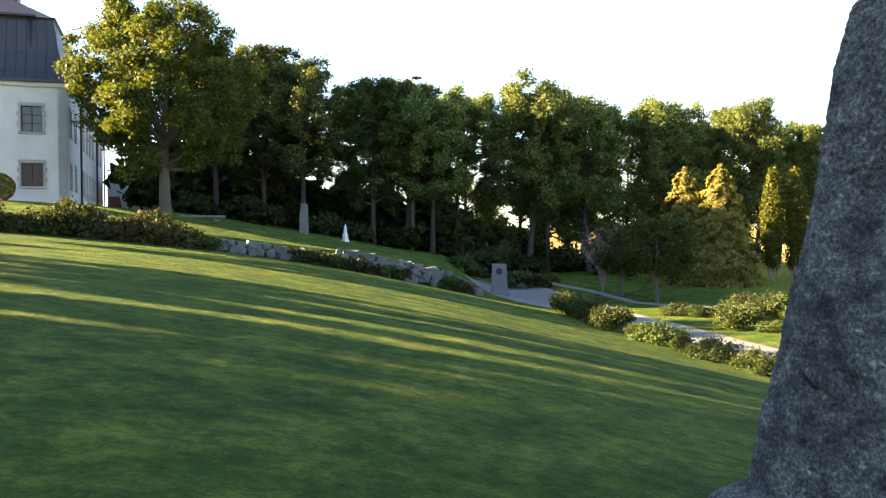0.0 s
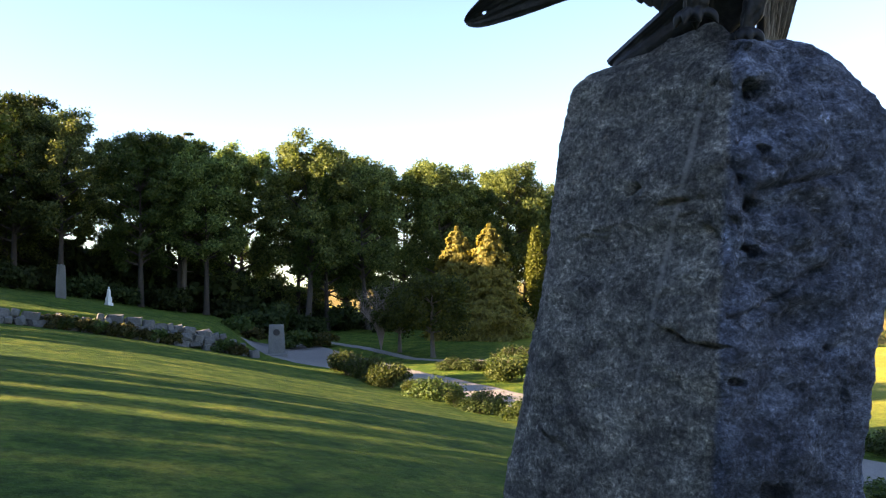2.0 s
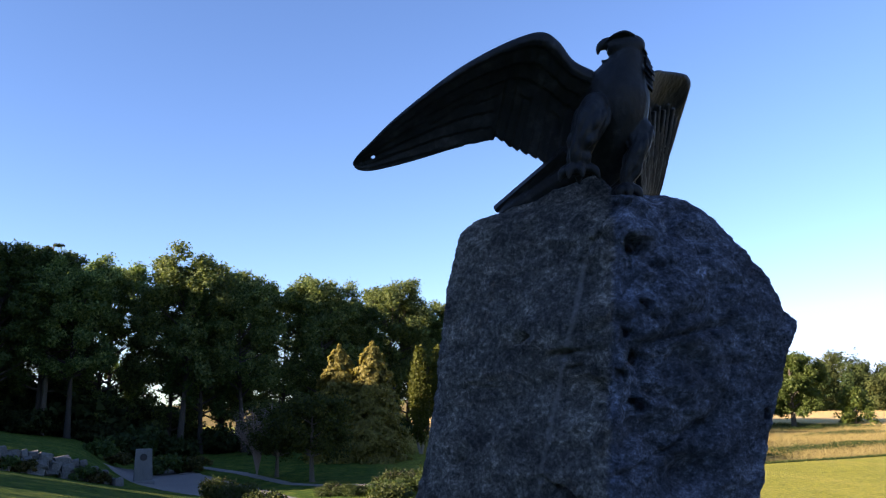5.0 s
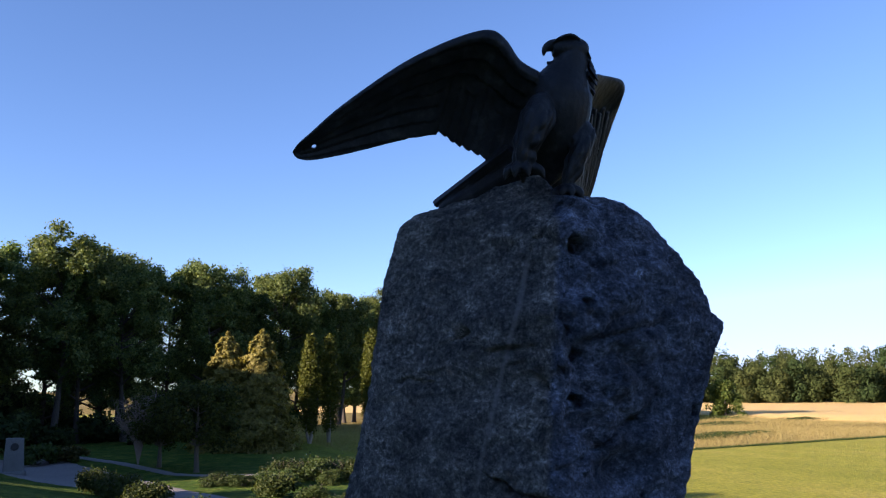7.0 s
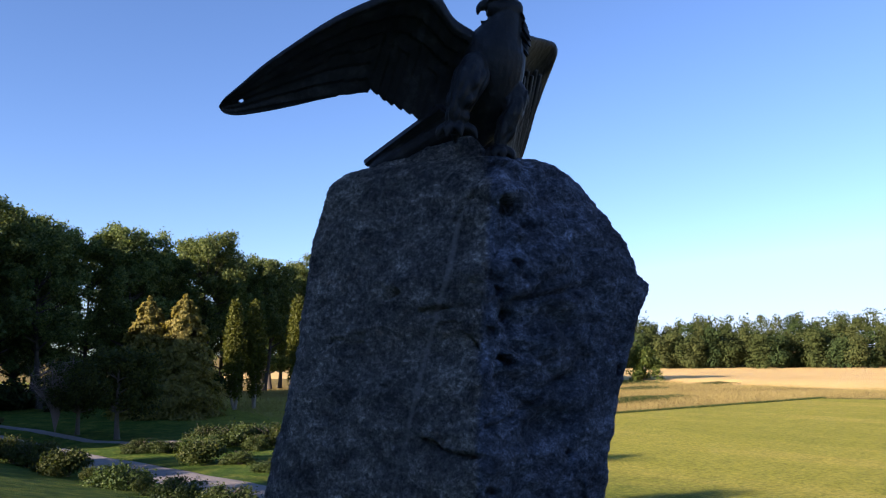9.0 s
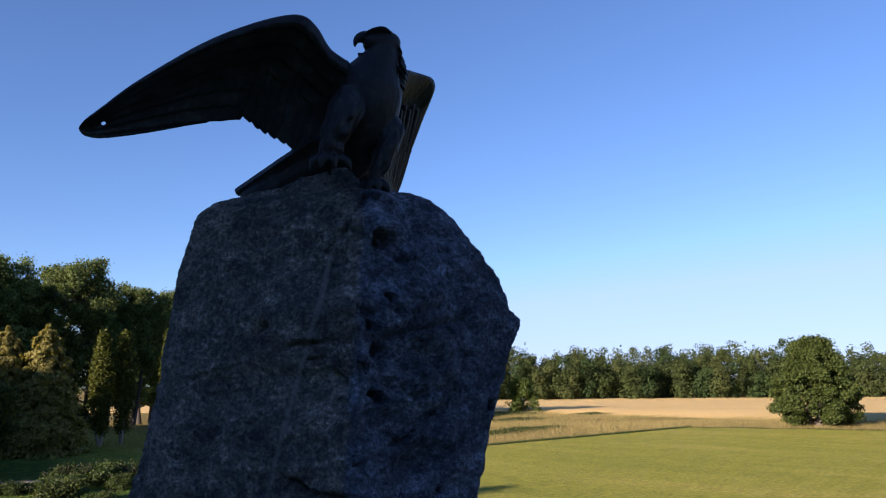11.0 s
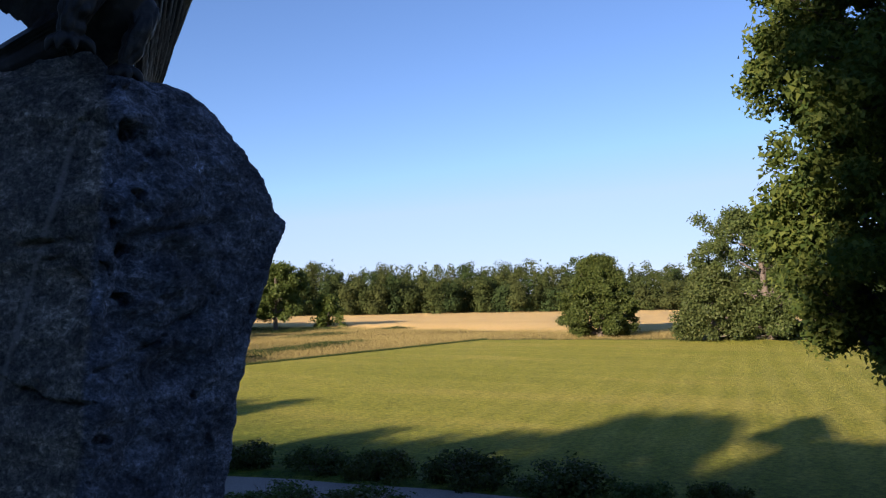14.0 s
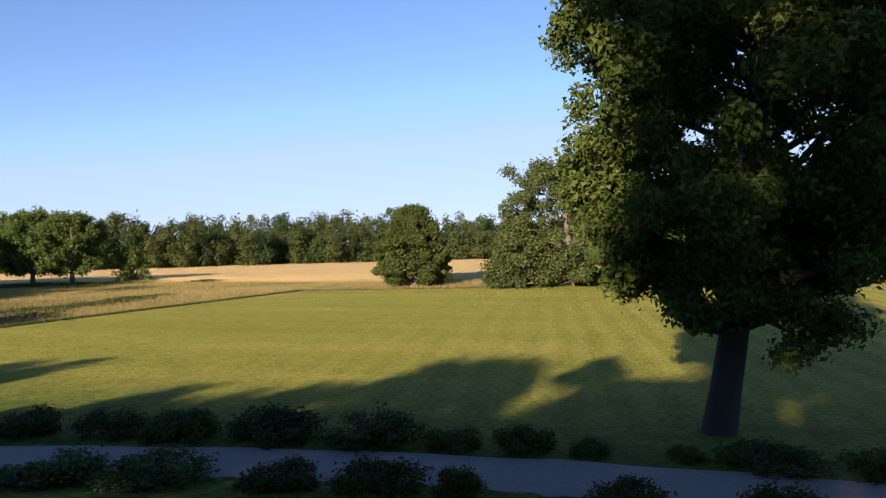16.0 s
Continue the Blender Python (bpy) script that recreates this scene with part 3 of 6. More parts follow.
def build_far_woods():
    """Crowns of many heights behind the wheat, in three tints, with a few conifers above them."""
    rng = np.random.default_rng(21)
    tints = [LEAF_WOODS, leaf_mat("woods_leaf_pale", (0.042, 0.056, 0.015), (0.072, 0.084, 0.023), 0.2, 0.9), leaf_mat("woods_leaf_deep", (0.020, 0.034, 0.010), (0.040, 0.054, 0.015), 0.2, 0.9)]
    lots = [[], [], []]
    for row in range(5):
        for az in np.arange(-34, -118, -0.62):
            d = 316 + row * 10 + rng.normal(0, 4) - 50 * max(0, min(1, (-az - 92) / 12))
            a = radians(az + rng.normal(0, 0.3))
            x, y = -math.sin(a) * d, math.cos(a) * d
            tall = (13.0 + row * 2.1 + 0.9 * math.sin(az * 1.3) + 0.7 * math.sin(az * 0.37) + rng.normal(0, 1.6)) * (1 if az > -66 else 0.9)
            z = float(height(x, y))
            crown = rng.uniform(3.4, 6.4)
            conifer = rng.uniform() < 0.07
            lot = lots[2 if conifer else int(rng.choice(3, p=(0.45, 0.33, 0.22)))]
            if conifer:
                for k in range(10):
                    q = (k + 0.5) / 10
                    lot.append((x, y, z + 1.0 + q * (tall * 1.06 - 1.5), max(0.6, 2.3 * (1.05 - q))))
                continue
            for k in range(13):
                q = rng.uniform(0, 1)
                r, az2 = crown * math.sin(math.pi * (0.22 + 0.66 * q)) ** 0.8, rng.uniform(0, math.tau)
                out = r * 0.62 * math.sqrt(rng.uniform(0, 1))
                lot.append((x + math.cos(az2) * out, y + math.sin(az2) * out, z + 0.22 * tall + q * 0.70 * tall, crown * rng.uniform(0.30, 0.5)))
            for k in range(2):
                lot.append((x + rng.normal(0, 1.5), y + rng.normal(0, 1.5), z + rng.uniform(1.2, 4.0), crown * 0.5))
    for lot, tint in zip(lots, tints):
        at, nrm = blob_points(rng, lot, int(700000 * len(lot) / sum(map(len, lots))), 0.9, 0.72, 0.1)
        ob = new("far_woods", leaf_mesh("far_woods", rng, at, nrm, 0.62, 0.52, tint, 0.2, 3))
        tagged(ob, "dark green mixed woods behind the wheat field", "woods", kind="stuff")


build_far_woods()


# ---- trees ----
def round_shape(q):
    return max(0.12, math.sin(math.pi * (0.14 + 0.80 * q))) ** 0.7


def skirt_shape(q):
    return max(0.1, (1 - q) ** 0.55 * min(1, 0.72 + 1.4 * q))


def dome_shape(q):
    return max(0.08, (1 - q ** 1.7) ** 0.75 * min(1, 0.8 + 1.0 * q))


def egg_shape(q):
    return max(0.15, 0.5 + 0.5 * min(1, 3.4 * q)) * min(1, 2.6 * (1 - q)) ** 0.5


def tall_shape(q):
    return max(0.15, math.sin(math.pi * (0.10 + 0.82 * q))) ** 0.5


def broadleaf(name, seed, h, base, rad, leaves, leaf, trunk_r, material, bark, shape, limbs=16, fill=50, size=0.26, lean=(0, 0), corners=4, shell=0.35, fork=0.86, core=0.25):
    """A tree: bent tapered trunk, limbs and twigs, a crown of leaf clumps with gaps. Returns its two meshes."""
    rng = np.random.default_rng(seed)
    verts, faces, blobs = [], [], []
    top = h * fork
    ks = np.linspace(0, 1, 9)
    bend = rng.normal(0, 0.02 * h, (2,))
    line = [Vector((lean[0] * k + bend[0] * math.sin(k * 3), lean[1] * k + bend[1] * math.sin(k * 2.3), top * k)) for k in ks]
    rads = [trunk_r * ((1.0 - (0.85 if fork > 0.6 else 0.4) * k) + (0.28 if fork > 0.6 else 0.12) * math.exp(-k * h / 0.5)) for k in ks]
    line.insert(1, line[0].lerp(line[1], 0.22))
    rads.insert(1, trunk_r * 1.08)
    tube(verts, faces, [Vector((0, 0, -0.3))] + line, [rads[0] * 1.1] + rads, 10)

    def on_trunk(z):
        k = min(1, max(0, z / top))
        return Vector((lean[0] * k + bend[0] * math.sin(k * 3), lean[1] * k + bend[1] * math.sin(k * 2.3), z))

    for i in range(limbs):
        q = (i + 0.6) / limbs
        az = i * 2.4 + rng.normal(0, 0.3)
        z_end = base + (h - base) * min(0.90, q * 0.93 + rng.normal(0, 0.03))
        reach = rad * shape(max(0.0, (z_end - base) / (h - base))) * rng.uniform(0.55, 0.92)
        z_from = max(base * 0.75, min(top * 0.95, z_end - reach * rng.uniform(0.45, 0.8)))
        a = on_trunk(z_from)
        b = on_trunk(min(z_end, top)) + Vector((math.cos(az) * reach, math.sin(az) * reach, max(0, z_end - top)))
        b.z = z_end
        mid = a.lerp(b, 0.5) + Vector((0, 0, -0.06 * reach)) + Vector(rng.normal(0, 0.05 * reach, 3))
        r0 = trunk_r * (0.42 - 0.25 * q)
        tube(verts, faces, [a, a.lerp(mid, 0.55), mid, mid.lerp(b, 0.55), b], [r0, r0 * 0.8, r0 * 0.6, r0 * 0.4, r0 * 0.12], 6)
        for k in range(4):
            s = mid.lerp(b, rng.uniform(0.0, 0.9))
            e = s + Vector((math.cos(az), math.sin(az), 0.3)) * reach * 0.2 + Vector(rng.normal(0, 0.11 * rad, 3))
            out = math.dist(e[:2], on_trunk(min(top, e.z))[:2])
            if out > 0.95 * rad:
                e = s.lerp(e, 0.3)
            tube(verts, faces, [s, s.lerp(e, 0.5) + Vector(rng.normal(0, 0.02 * rad, 3)), e], [r0 * 0.3, r0 * 0.2, r0 * 0.06], 4)
            if e.z < h * 0.97:
                blobs.append((*e, rad * size * rng.uniform(0.55, 1.0)))
        blobs.append((*b, rad * size * rng.uniform(0.7, 1.1)))
        blobs.append((*mid.lerp(b, 0.5), rad * size * rng.uniform(0.6, 0.9)))
    for i in range(limbs // 2):
        az, out = rng.uniform(0, math.tau), rad * min(0.5, shape(0.88)) * math.sqrt(rng.uniform(0, 1))
        c = on_trunk(top)
        blobs.append((c.x + math.cos(az) * out, c.y + math.sin(az) * out, h * rng.uniform(0.82, 0.93), rad * size * rng.uniform(0.7, 1.2)))
    for i in range(fill):
        q = rng.uniform(0.02, 0.92)
        az, out = rng.uniform(0, math.tau), rad * shape(q) * math.sqrt(rng.uniform(core, 0.95))
        c = on_trunk(min(top, base + q * (h - base)))
        blobs.append((c.x + math.cos(az) * out, c.y + math.sin(az) * out, base + q * (h - base) * 0.97, rad * size * rng.uniform(0.5, 1.0)))
    # no clump hangs clear of the crown
    blobs = [b for b in blobs if math.dist(b[:2], on_trunk(min(top, b[2]))[:2]) < rad * (0.98 - 2.2 * max(0.0, b[2] / h - 0.8))]
    at, nrm = blob_points(rng, blobs, leaves, 0.75, shell)
    return mesh_of("trunk", verts, faces, bark, True), leaf_mesh("crown", rng, at, nrm, leaf, leaf * (0.58 if corners == 4 else 0.75), material, 0.9, corners)


def place_tree(name, meshes, m, label, category="tree", group=""):
    ob = thing(name, m, label, category, group)
    part("trunk", meshes[0], ob)
    part("crown", meshes[1], ob)
    return ob


def stand(x, y, turn=0.0, size=1.0, sink=0.0):
    return pose(x, y, float(height(x, y)) - sink, 0, 0, turn) @ Matrix.Diagonal((size, size, size, 1))


def spruce(seed, h, rad, sprigs, material, bark):
    """A conifer: tiers of drooping boughs hung with sprigs."""
    rng = np.random.default_rng(seed)
    verts, faces = [], []
    tube(verts, faces, [(0, 0, -0.3), (0.02, 0, h * 0.3), (0, 0.03, h * 0.7), (0, 0, h * 0.98)], [h * 0.028, h * 0.022, h * 0.012, h * 0.003], 8)
    at, nrm = [], []
    tiers = 26
    for k in range(tiers):
        q = k / (tiers - 1)
        z0 = h * (0.10 + 0.88 * q)
        boughs = int(11 - 5 * q)
        for j in range(boughs):
            az = j * math.tau / boughs + k * 1.1 + rng.normal(0, 0.2)
            reach = rad * (1 - q) ** 0.55 * rng.uniform(0.7, 1.2) + 0.10
            tip = Vector((math.cos(az) * reach, math.sin(az) * reach, z0 - reach * 0.28))
            tube(verts, faces, [(0, 0, z0), tip * 0.5 + Vector((0, 0, z0 * 0.5 + 0.05)), tip], [0.02, 0.014, 0.004], 4)
            n = int(sprigs / (tiers * boughs) * (0.5 + 1.1 * (1 - q)))
            u = rng.uniform(0.15, 1.05, n) ** 0.7
            side = rng.normal(0, 0.13, n) * reach * 0.9
            p = np.stack([np.cos(az) * reach * u - np.sin(az) * side, np.sin(az) * reach * u + np.cos(az) * side, z0 - reach * 0.28 * u ** 1.5 - rng.uniform(0, 0.32, n) * (0.3 + 0.7 * u)], 1)
            at.append(p)
            nrm.append(np.tile([math.cos(az), math.sin(az), 0.5], (n, 1)))
    at, nrm = np.concatenate(at), np.concatenate(nrm)
    return mesh_of("trunk", verts, faces, bark, True), leaf_mesh("crown", rng, at, nrm, 0.30, 0.13, material, 0.5)


def build_near_maple():
    meshes = broadleaf("maple", 4, 16.5, 3.15, 5.15, 260000, 0.125, 0.37, MAPLE, DARK_BARK, egg_shape, 84, 290, 0.12, (-0.1, -1.15), 3, 0.3, 0.55, 0.0)
    place_tree("maple_tree", meshes, stand(20.95, 1.9, 30), "large maple with dark dense crown and thick trunk on the meadow")


build_near_maple()


def build_meadow_trees():
    lone = broadleaf("oak", 31, 8.6, 0.4, 4.3, 80000, 0.19, 0.30, LEAF, BARK, dome_shape, 34, 150, 0.16, (0, 0), 3, 0.35, 0.8)
    place_tree("oak_tree", lone, stand(80.5, 34.8, 10), "dense round green oak standing alone at the meadow's edge", group="meadow trees")
    big = broadleaf("oak", 32, 12.5, 0.6, 6.5, 62000, 0.21, 0.45, LEAF_FAR, BARK, round_shape, 34, 60, 0.145, (1.5, 0), 3)
    place_tree("oak_tree", big, stand(80.5, 18.0, 140), "tall open-crowned greyish oak with leaves down to the grass", group="meadow trees")
    low = broadleaf("oak", 36, 6.5, 0.3, 4.5, 24000, 0.22, 0.25, LEAF_FAR, BARK, skirt_shape, 18, 60, 0.20, (0, 0), 3)
    place_tree("oak_tree", low, stand(77.5, 22.5, 0), "low bushy oak beside the tall one", group="meadow trees")
    pair = broadleaf("oak", 33, 10.5, 2.3, 5.0, 26000, 0.27, 0.35, LEAF, BARK, round_shape, 22, 40, 0.19, (0, 0), 3)
    a = place_tree("oak_tree", pair, stand(86, 93, 0), "dark green tree of a pair in tall grass", group="meadow trees")
    copy_thing(a, stand(86.5, 86.5, 130, 0.95))
    copy_thing(a, stand(78, 98.5, 220, 0.98))
    small = broadleaf("oak", 34, 5.2, 0.4, 3.0, 5000, 0.36, 0.16, LEAF_WARM, BARK, skirt_shape, 12, 30, 0.25)
    place_tree("oak_tree", small, stand(93, 82.5), "small light green tree in the tall grass", group="meadow trees")


build_meadow_trees()


def wood_rise(x):
    return float(np.interp(x, [-20, -8, 0, 8, 20, 40, 60], [0.93, 0.97, 0.97, 0.93, 0.90, 0.93, 0.96]))


def build_wood():
    """The wood behind the garden: rows of tall broadleaf trees."""
    kinds = [broadleaf("tree", 50 + k, 17.5, (5.2 if k > 2 else 2.4) + 0.5 * (k % 3), 4.6, 31000, 0.215, 0.30, (WOOD_LEAF, WOOD_LEAF, WOOD_LEAF, LEAF_DARK)[k % 4], DARK_BARK, (tall_shape, round_shape)[k % 2], 30, 46, 0.175, (0, 0), 3, 0.3, 0.66) for k in range(6)]
    first, rng = {}, np.random.default_rng(70)
    spots = []
    for row in range(3):
        for i in range(26):
            x = -19 + i * 3.15 + row * 1.2 + rng.normal(0, 0.7)
            y = 72 + row * 5.0 + rng.normal(0, 0.9) + max(0, x - 14) * 0.7
            if (row == 0 and i % 4 != 3) or (row == 1 and i % 5 != 2) or (row == 2 and i % 6 == 0):
                spots.append((x, y, row))
    for x, y, row in spots:
        k = int(rng.integers(3)) + (3 if row == 0 else 0)
        rise = wood_rise(x) + 0.05 * math.sin(x * 0.45) + rng.normal(0, 0.04)
        m = stand(x, y, rng.uniform(0, 360), rise)
        if k in first:
            copy_thing(first[k], m)
        else:
            first[k] = place_tree("broadleaf_tree", kinds[k], m, "tall dark green broadleaf tree at the edge of the wood", group="trees of the wood")
    under = [shrub_mesh(90 + k, 1.6, 1.7, 1600, 0.27, SHADED_LEAF) for k in range(3)]
    one = None
    for i in range(72):
        x = -20 + i * 1.12 + rng.normal(0, 0.4) if i < 46 else -26 + (i - 46) * 1.25
        y = 69.5 + rng.normal(0, 1.4) + max(0, x - 14) * 0.95 + (5 if i % 3 else 0) if i < 46 else 80 + rng.normal(0, 1.5)
        m = stand(x, y, rng.uniform(0, 360), rng.uniform(0.7, 1.3) * (1 if i < 46 else 2.3))
        if one is None:
            one = {}
        k = i % 3
        if k in one:
            copy_thing(one[k], m)
        else:
            one[k] = tagged(new("undergrowth_bush", under[k]), "leafy undergrowth bush, shade beneath the trees put into its leaf colour", "bush", "undergrowth")
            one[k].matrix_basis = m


def shrub_mesh(seed, rad, tall, leaves, leaf, material):
    rng = np.random.default_rng(seed)
    blobs = []
    for i in range(22):
        az, out = rng.uniform(0, math.tau), rad * math.sqrt(rng.uniform(0, 0.72))
        blobs.append((math.cos(az) * out, math.sin(az) * out, tall * rng.uniform(0.25, 0.8) * (1 - 0.35 * (out / rad) ** 2), rad * rng.uniform(0.22, 0.36)))
    at, nrm = blob_points(rng, blobs, leaves, 0.8, 0.4)
    at[:, 2] = np.maximum(at[:, 2], 0.01 + rng.uniform(0, 0.1, leaves))
    return leaf_mesh("bush", rng, at, nrm, leaf, leaf * 0.8, material, 0.9, 3)


build_wood()


def build_garden_trees():
    left = broadleaf("maple", 61, 13.0, 3.5, 5.7, 88000, 0.165, 0.36, LEAF_WARM, BARK, round_shape, 44, 70, 0.135, (0.0, 0.2), 3, 0.35, 0.34, 0.15)
    place_tree("maple_tree", left, stand(-16.3, 49.9, 50), "spreading maple with yellow-green leaves on the terrace lawn")
    a = spruce(62, 8.5, 2.6, 34000, GOLD, BARK)
    s = place_tree("spruce_tree", a, stand(19.3, 59.0, 0), "golden-needled spruce behind the plum trees", group="golden spruces")
    copy_thing(s, stand(17.2, 60.2, 120, 0.98))
    p = columnar(63)
    c = place_tree("columnar_poplar", p, stand(24.1, 61.9), "narrow upright yellow-green columnar poplar", group="columnar poplars")
    copy_thing(c, stand(25.8, 62.0, 100))
    copy_thing(c, stand(28.7, 60.6, 200, 1.05))
    plum = broadleaf("plum", 64, 4.9, 1.9, 2.6, 15000, 0.15, 0.15, PLUM, BARK, round_shape, 18, 60, 0.24, (0, 0), 3)
    t = place_tree("plum_tree", plum, stand(12.4, 48.9), "low round plum tree with dark leaves on the lawn", group="plum trees")
    copy_thing(t, stand(11.1, 52.3, 90, 0.85))
    place_tree("larch_tree", ragged(65), stand(-2.7, 73.0), "thin ragged larch rising above the wood")


def ragged(seed):
    """A thin old larch with a few uneven level boughs."""
    rng = np.random.default_rng(seed)
    verts, faces, blobs = [], [], []
    h = 14.9
    tube(verts, faces, [(0, 0, -0.3), (0.1, 0, 6), (-0.1, 0, 12), (0.1, 0, h)], [0.22, 0.18, 0.12, 0.05], 8)
    for i in range(34):
        z = h - 0.1 - 0.3 * i * rng.uniform(0.8, 1.2)
        a, reach = i * 2.4 + rng.normal(0, 0.4), rng.uniform(0.8, 1.3) * (0.75 + 0.08 * i)
        e = Vector((math.cos(a) * reach, math.sin(a) * reach, z + rng.uniform(-0.1, 0.5)))
        tube(verts, faces, [(0, 0, z), e * 0.5 + Vector((0, 0, z * 0.5)), e], [0.05, 0.035, 0.01], 4)
        for q in (0.45, 0.7, 1.0):
            blobs.append((e.x * q, e.y * q, z + (e.z - z) * q, rng.uniform(0.14, 0.28)))
    at, nrm = blob_points(rng, blobs, 2600, 0.35, 0.3)
    return mesh_of("trunk", verts, faces, BARK, True), leaf_mesh("crown", rng, at, nrm, 0.3, 0.12, LEAF_DARK)


def columnar(seed):
    rng = np.random.default_rng(seed)
    verts, faces, blobs = [], [], []
    h = 8.3
    tube(verts, faces, [(0, 0, -0.3), (0.25, 0, 0.9), (0.1, 0, 3), (0, 0, 7.5)], [0.16, 0.13, 0.09, 0.02], 8)
    tube(verts, faces, [(0.1, 0.05, -0.2), (-0.2, 0.1, 0.9), (-0.1, 0, 3)], [0.13, 0.11, 0.07], 8)
    for i in range(120):
        q = i / 119
        r = 0.85 * math.sin(math.pi * (0.12 + 0.83 * q)) ** 0.65
        az = i * 2.4
        blobs.append((math.cos(az) * r * 0.55, math.sin(az) * r * 0.55, 1.0 + (h - 1.0) * q * 0.97, 0.16 + 0.30 * r))
    at, nrm = blob_points(rng, blobs, 8000, 1.2, 0.5)
    return mesh_of("trunk", verts, faces, PALE_BARK, True), leaf_mesh("crown", rng, at, nrm, 0.17, 0.12, POPLAR)


build_garden_trees()


def build_shade_trees():
    """Trees on the sunward side of the lawn, whose shade lies over the stone and the slope."""
    kinds = [broadleaf("tree", 150 + k, 14.0, 2.2, 4.6, 6500, 0.55, 0.32, LEAF, BARK, tall_shape, 18, 50, 0.24) for k in range(2)]
    kinds += [broadleaf("tree", 160 + k, 14.0, 2.4, 3.2, 2200, 0.5, 0.28, LEAF, BARK, tall_shape, 16, 16, 0.2) for k in range(2)]
    kinds += [broadleaf("tree", 170 + k, 12.5, 3.6, 3.4, 2600, 0.42, 0.2, LEAF, BARK, tall_shape, 13, 8, 0.17, (0, 0), 3) for k in range(2)]
    kinds += [broadleaf("tree", 180, 26.0, 12.0, 4.5, 12500, 0.5, 0.45, LEAF, BARK, tall_shape, 30, 70, 0.28, (0, 0), 3)]
    kinds += [broadleaf("tree", 190, 12.5, 7.8, 3.3, 3600, 0.42, 0.22, LEAF, BARK, tall_shape, 14, 30, 0.26, (0, 0), 3)]
    rng = np.random.default_rng(155)
    first = {}
    rows = [(-27, -38, 0.9, 0), (-24, -29, 0.85, 1), (-28, -19, 0.85, 0), (-25, -11, 0.85, 1), (-28, -5, 0.95, 4), (-27, 0.6, 0.70, 1), (-33, 5.2, 1.06, 0), (-30, 2.2, 1.0, 6), (-26, 4.4, 0.92, 1), (-29.5, 5.4, 0.95, 0),
            (-27, 8.0, 1.0, 5), (-27, 12.0, 0.97, 7), (-28, 16.0, 0.85, 7), (-27, 19.5, 0.8, 7), (-27, 29.5, 0.92, 7),
            (-25, 8.8, 0.72, 4), (-26, 11.2, 0.9, 5), (-31, 16.2, 0.85, 5), (-28, 17.5, 0.8, 4), (-26, 21, 0.72, 5), (-38, 28.4, 0.55, 4), (-33, 28.8, 0.4, 5), (-42, 30, 0.45, 4), (-31, -1.6, 1.12, 0), (-32, -4.2, 1.16, 0), (-30, -9.0, 1.1, 0), (-29, 6.6, 0.6, 2), (-31, 10.6, 0.74, 3), (-26, 5.7, 0.78, 0), (-31, 34.2, 0.56, 7), (-31, 37.0, 0.56, 7), (-31, 39.8, 0.56, 7)]
    for x, y, size, k in rows:
        m = stand(x, y, rng.uniform(0, 360), size)
        if k in first:
            copy_thing(first[k], m)
        else:
            first[k] = place_tree("lawn_tree", kinds[k], m, "tall broadleaf tree shading the lawn", group="shade trees")


build_shade_trees()


# ---- bushes along the path ----
def stem_mesh(seed, rad, tall):
    rng = np.random.default_rng(seed)
    v, f = [], []
    for i in range(26):
        a, out = rng.uniform(0, math.tau), rad * rng.uniform(0.2, 0.95)
        e = Vector((math.cos(a) * out, math.sin(a) * out, tall * rng.uniform(0.55, 1.02)))
        tube(v, f, [(0.1 * math.cos(a), 0.1 * math.sin(a), -0.05), Vector((e.x * 0.45, e.y * 0.45, e.z * 0.65)), e], [0.012, 0.009, 0.003], 4)
    return mesh_of("branchwork", v, f, BARK)


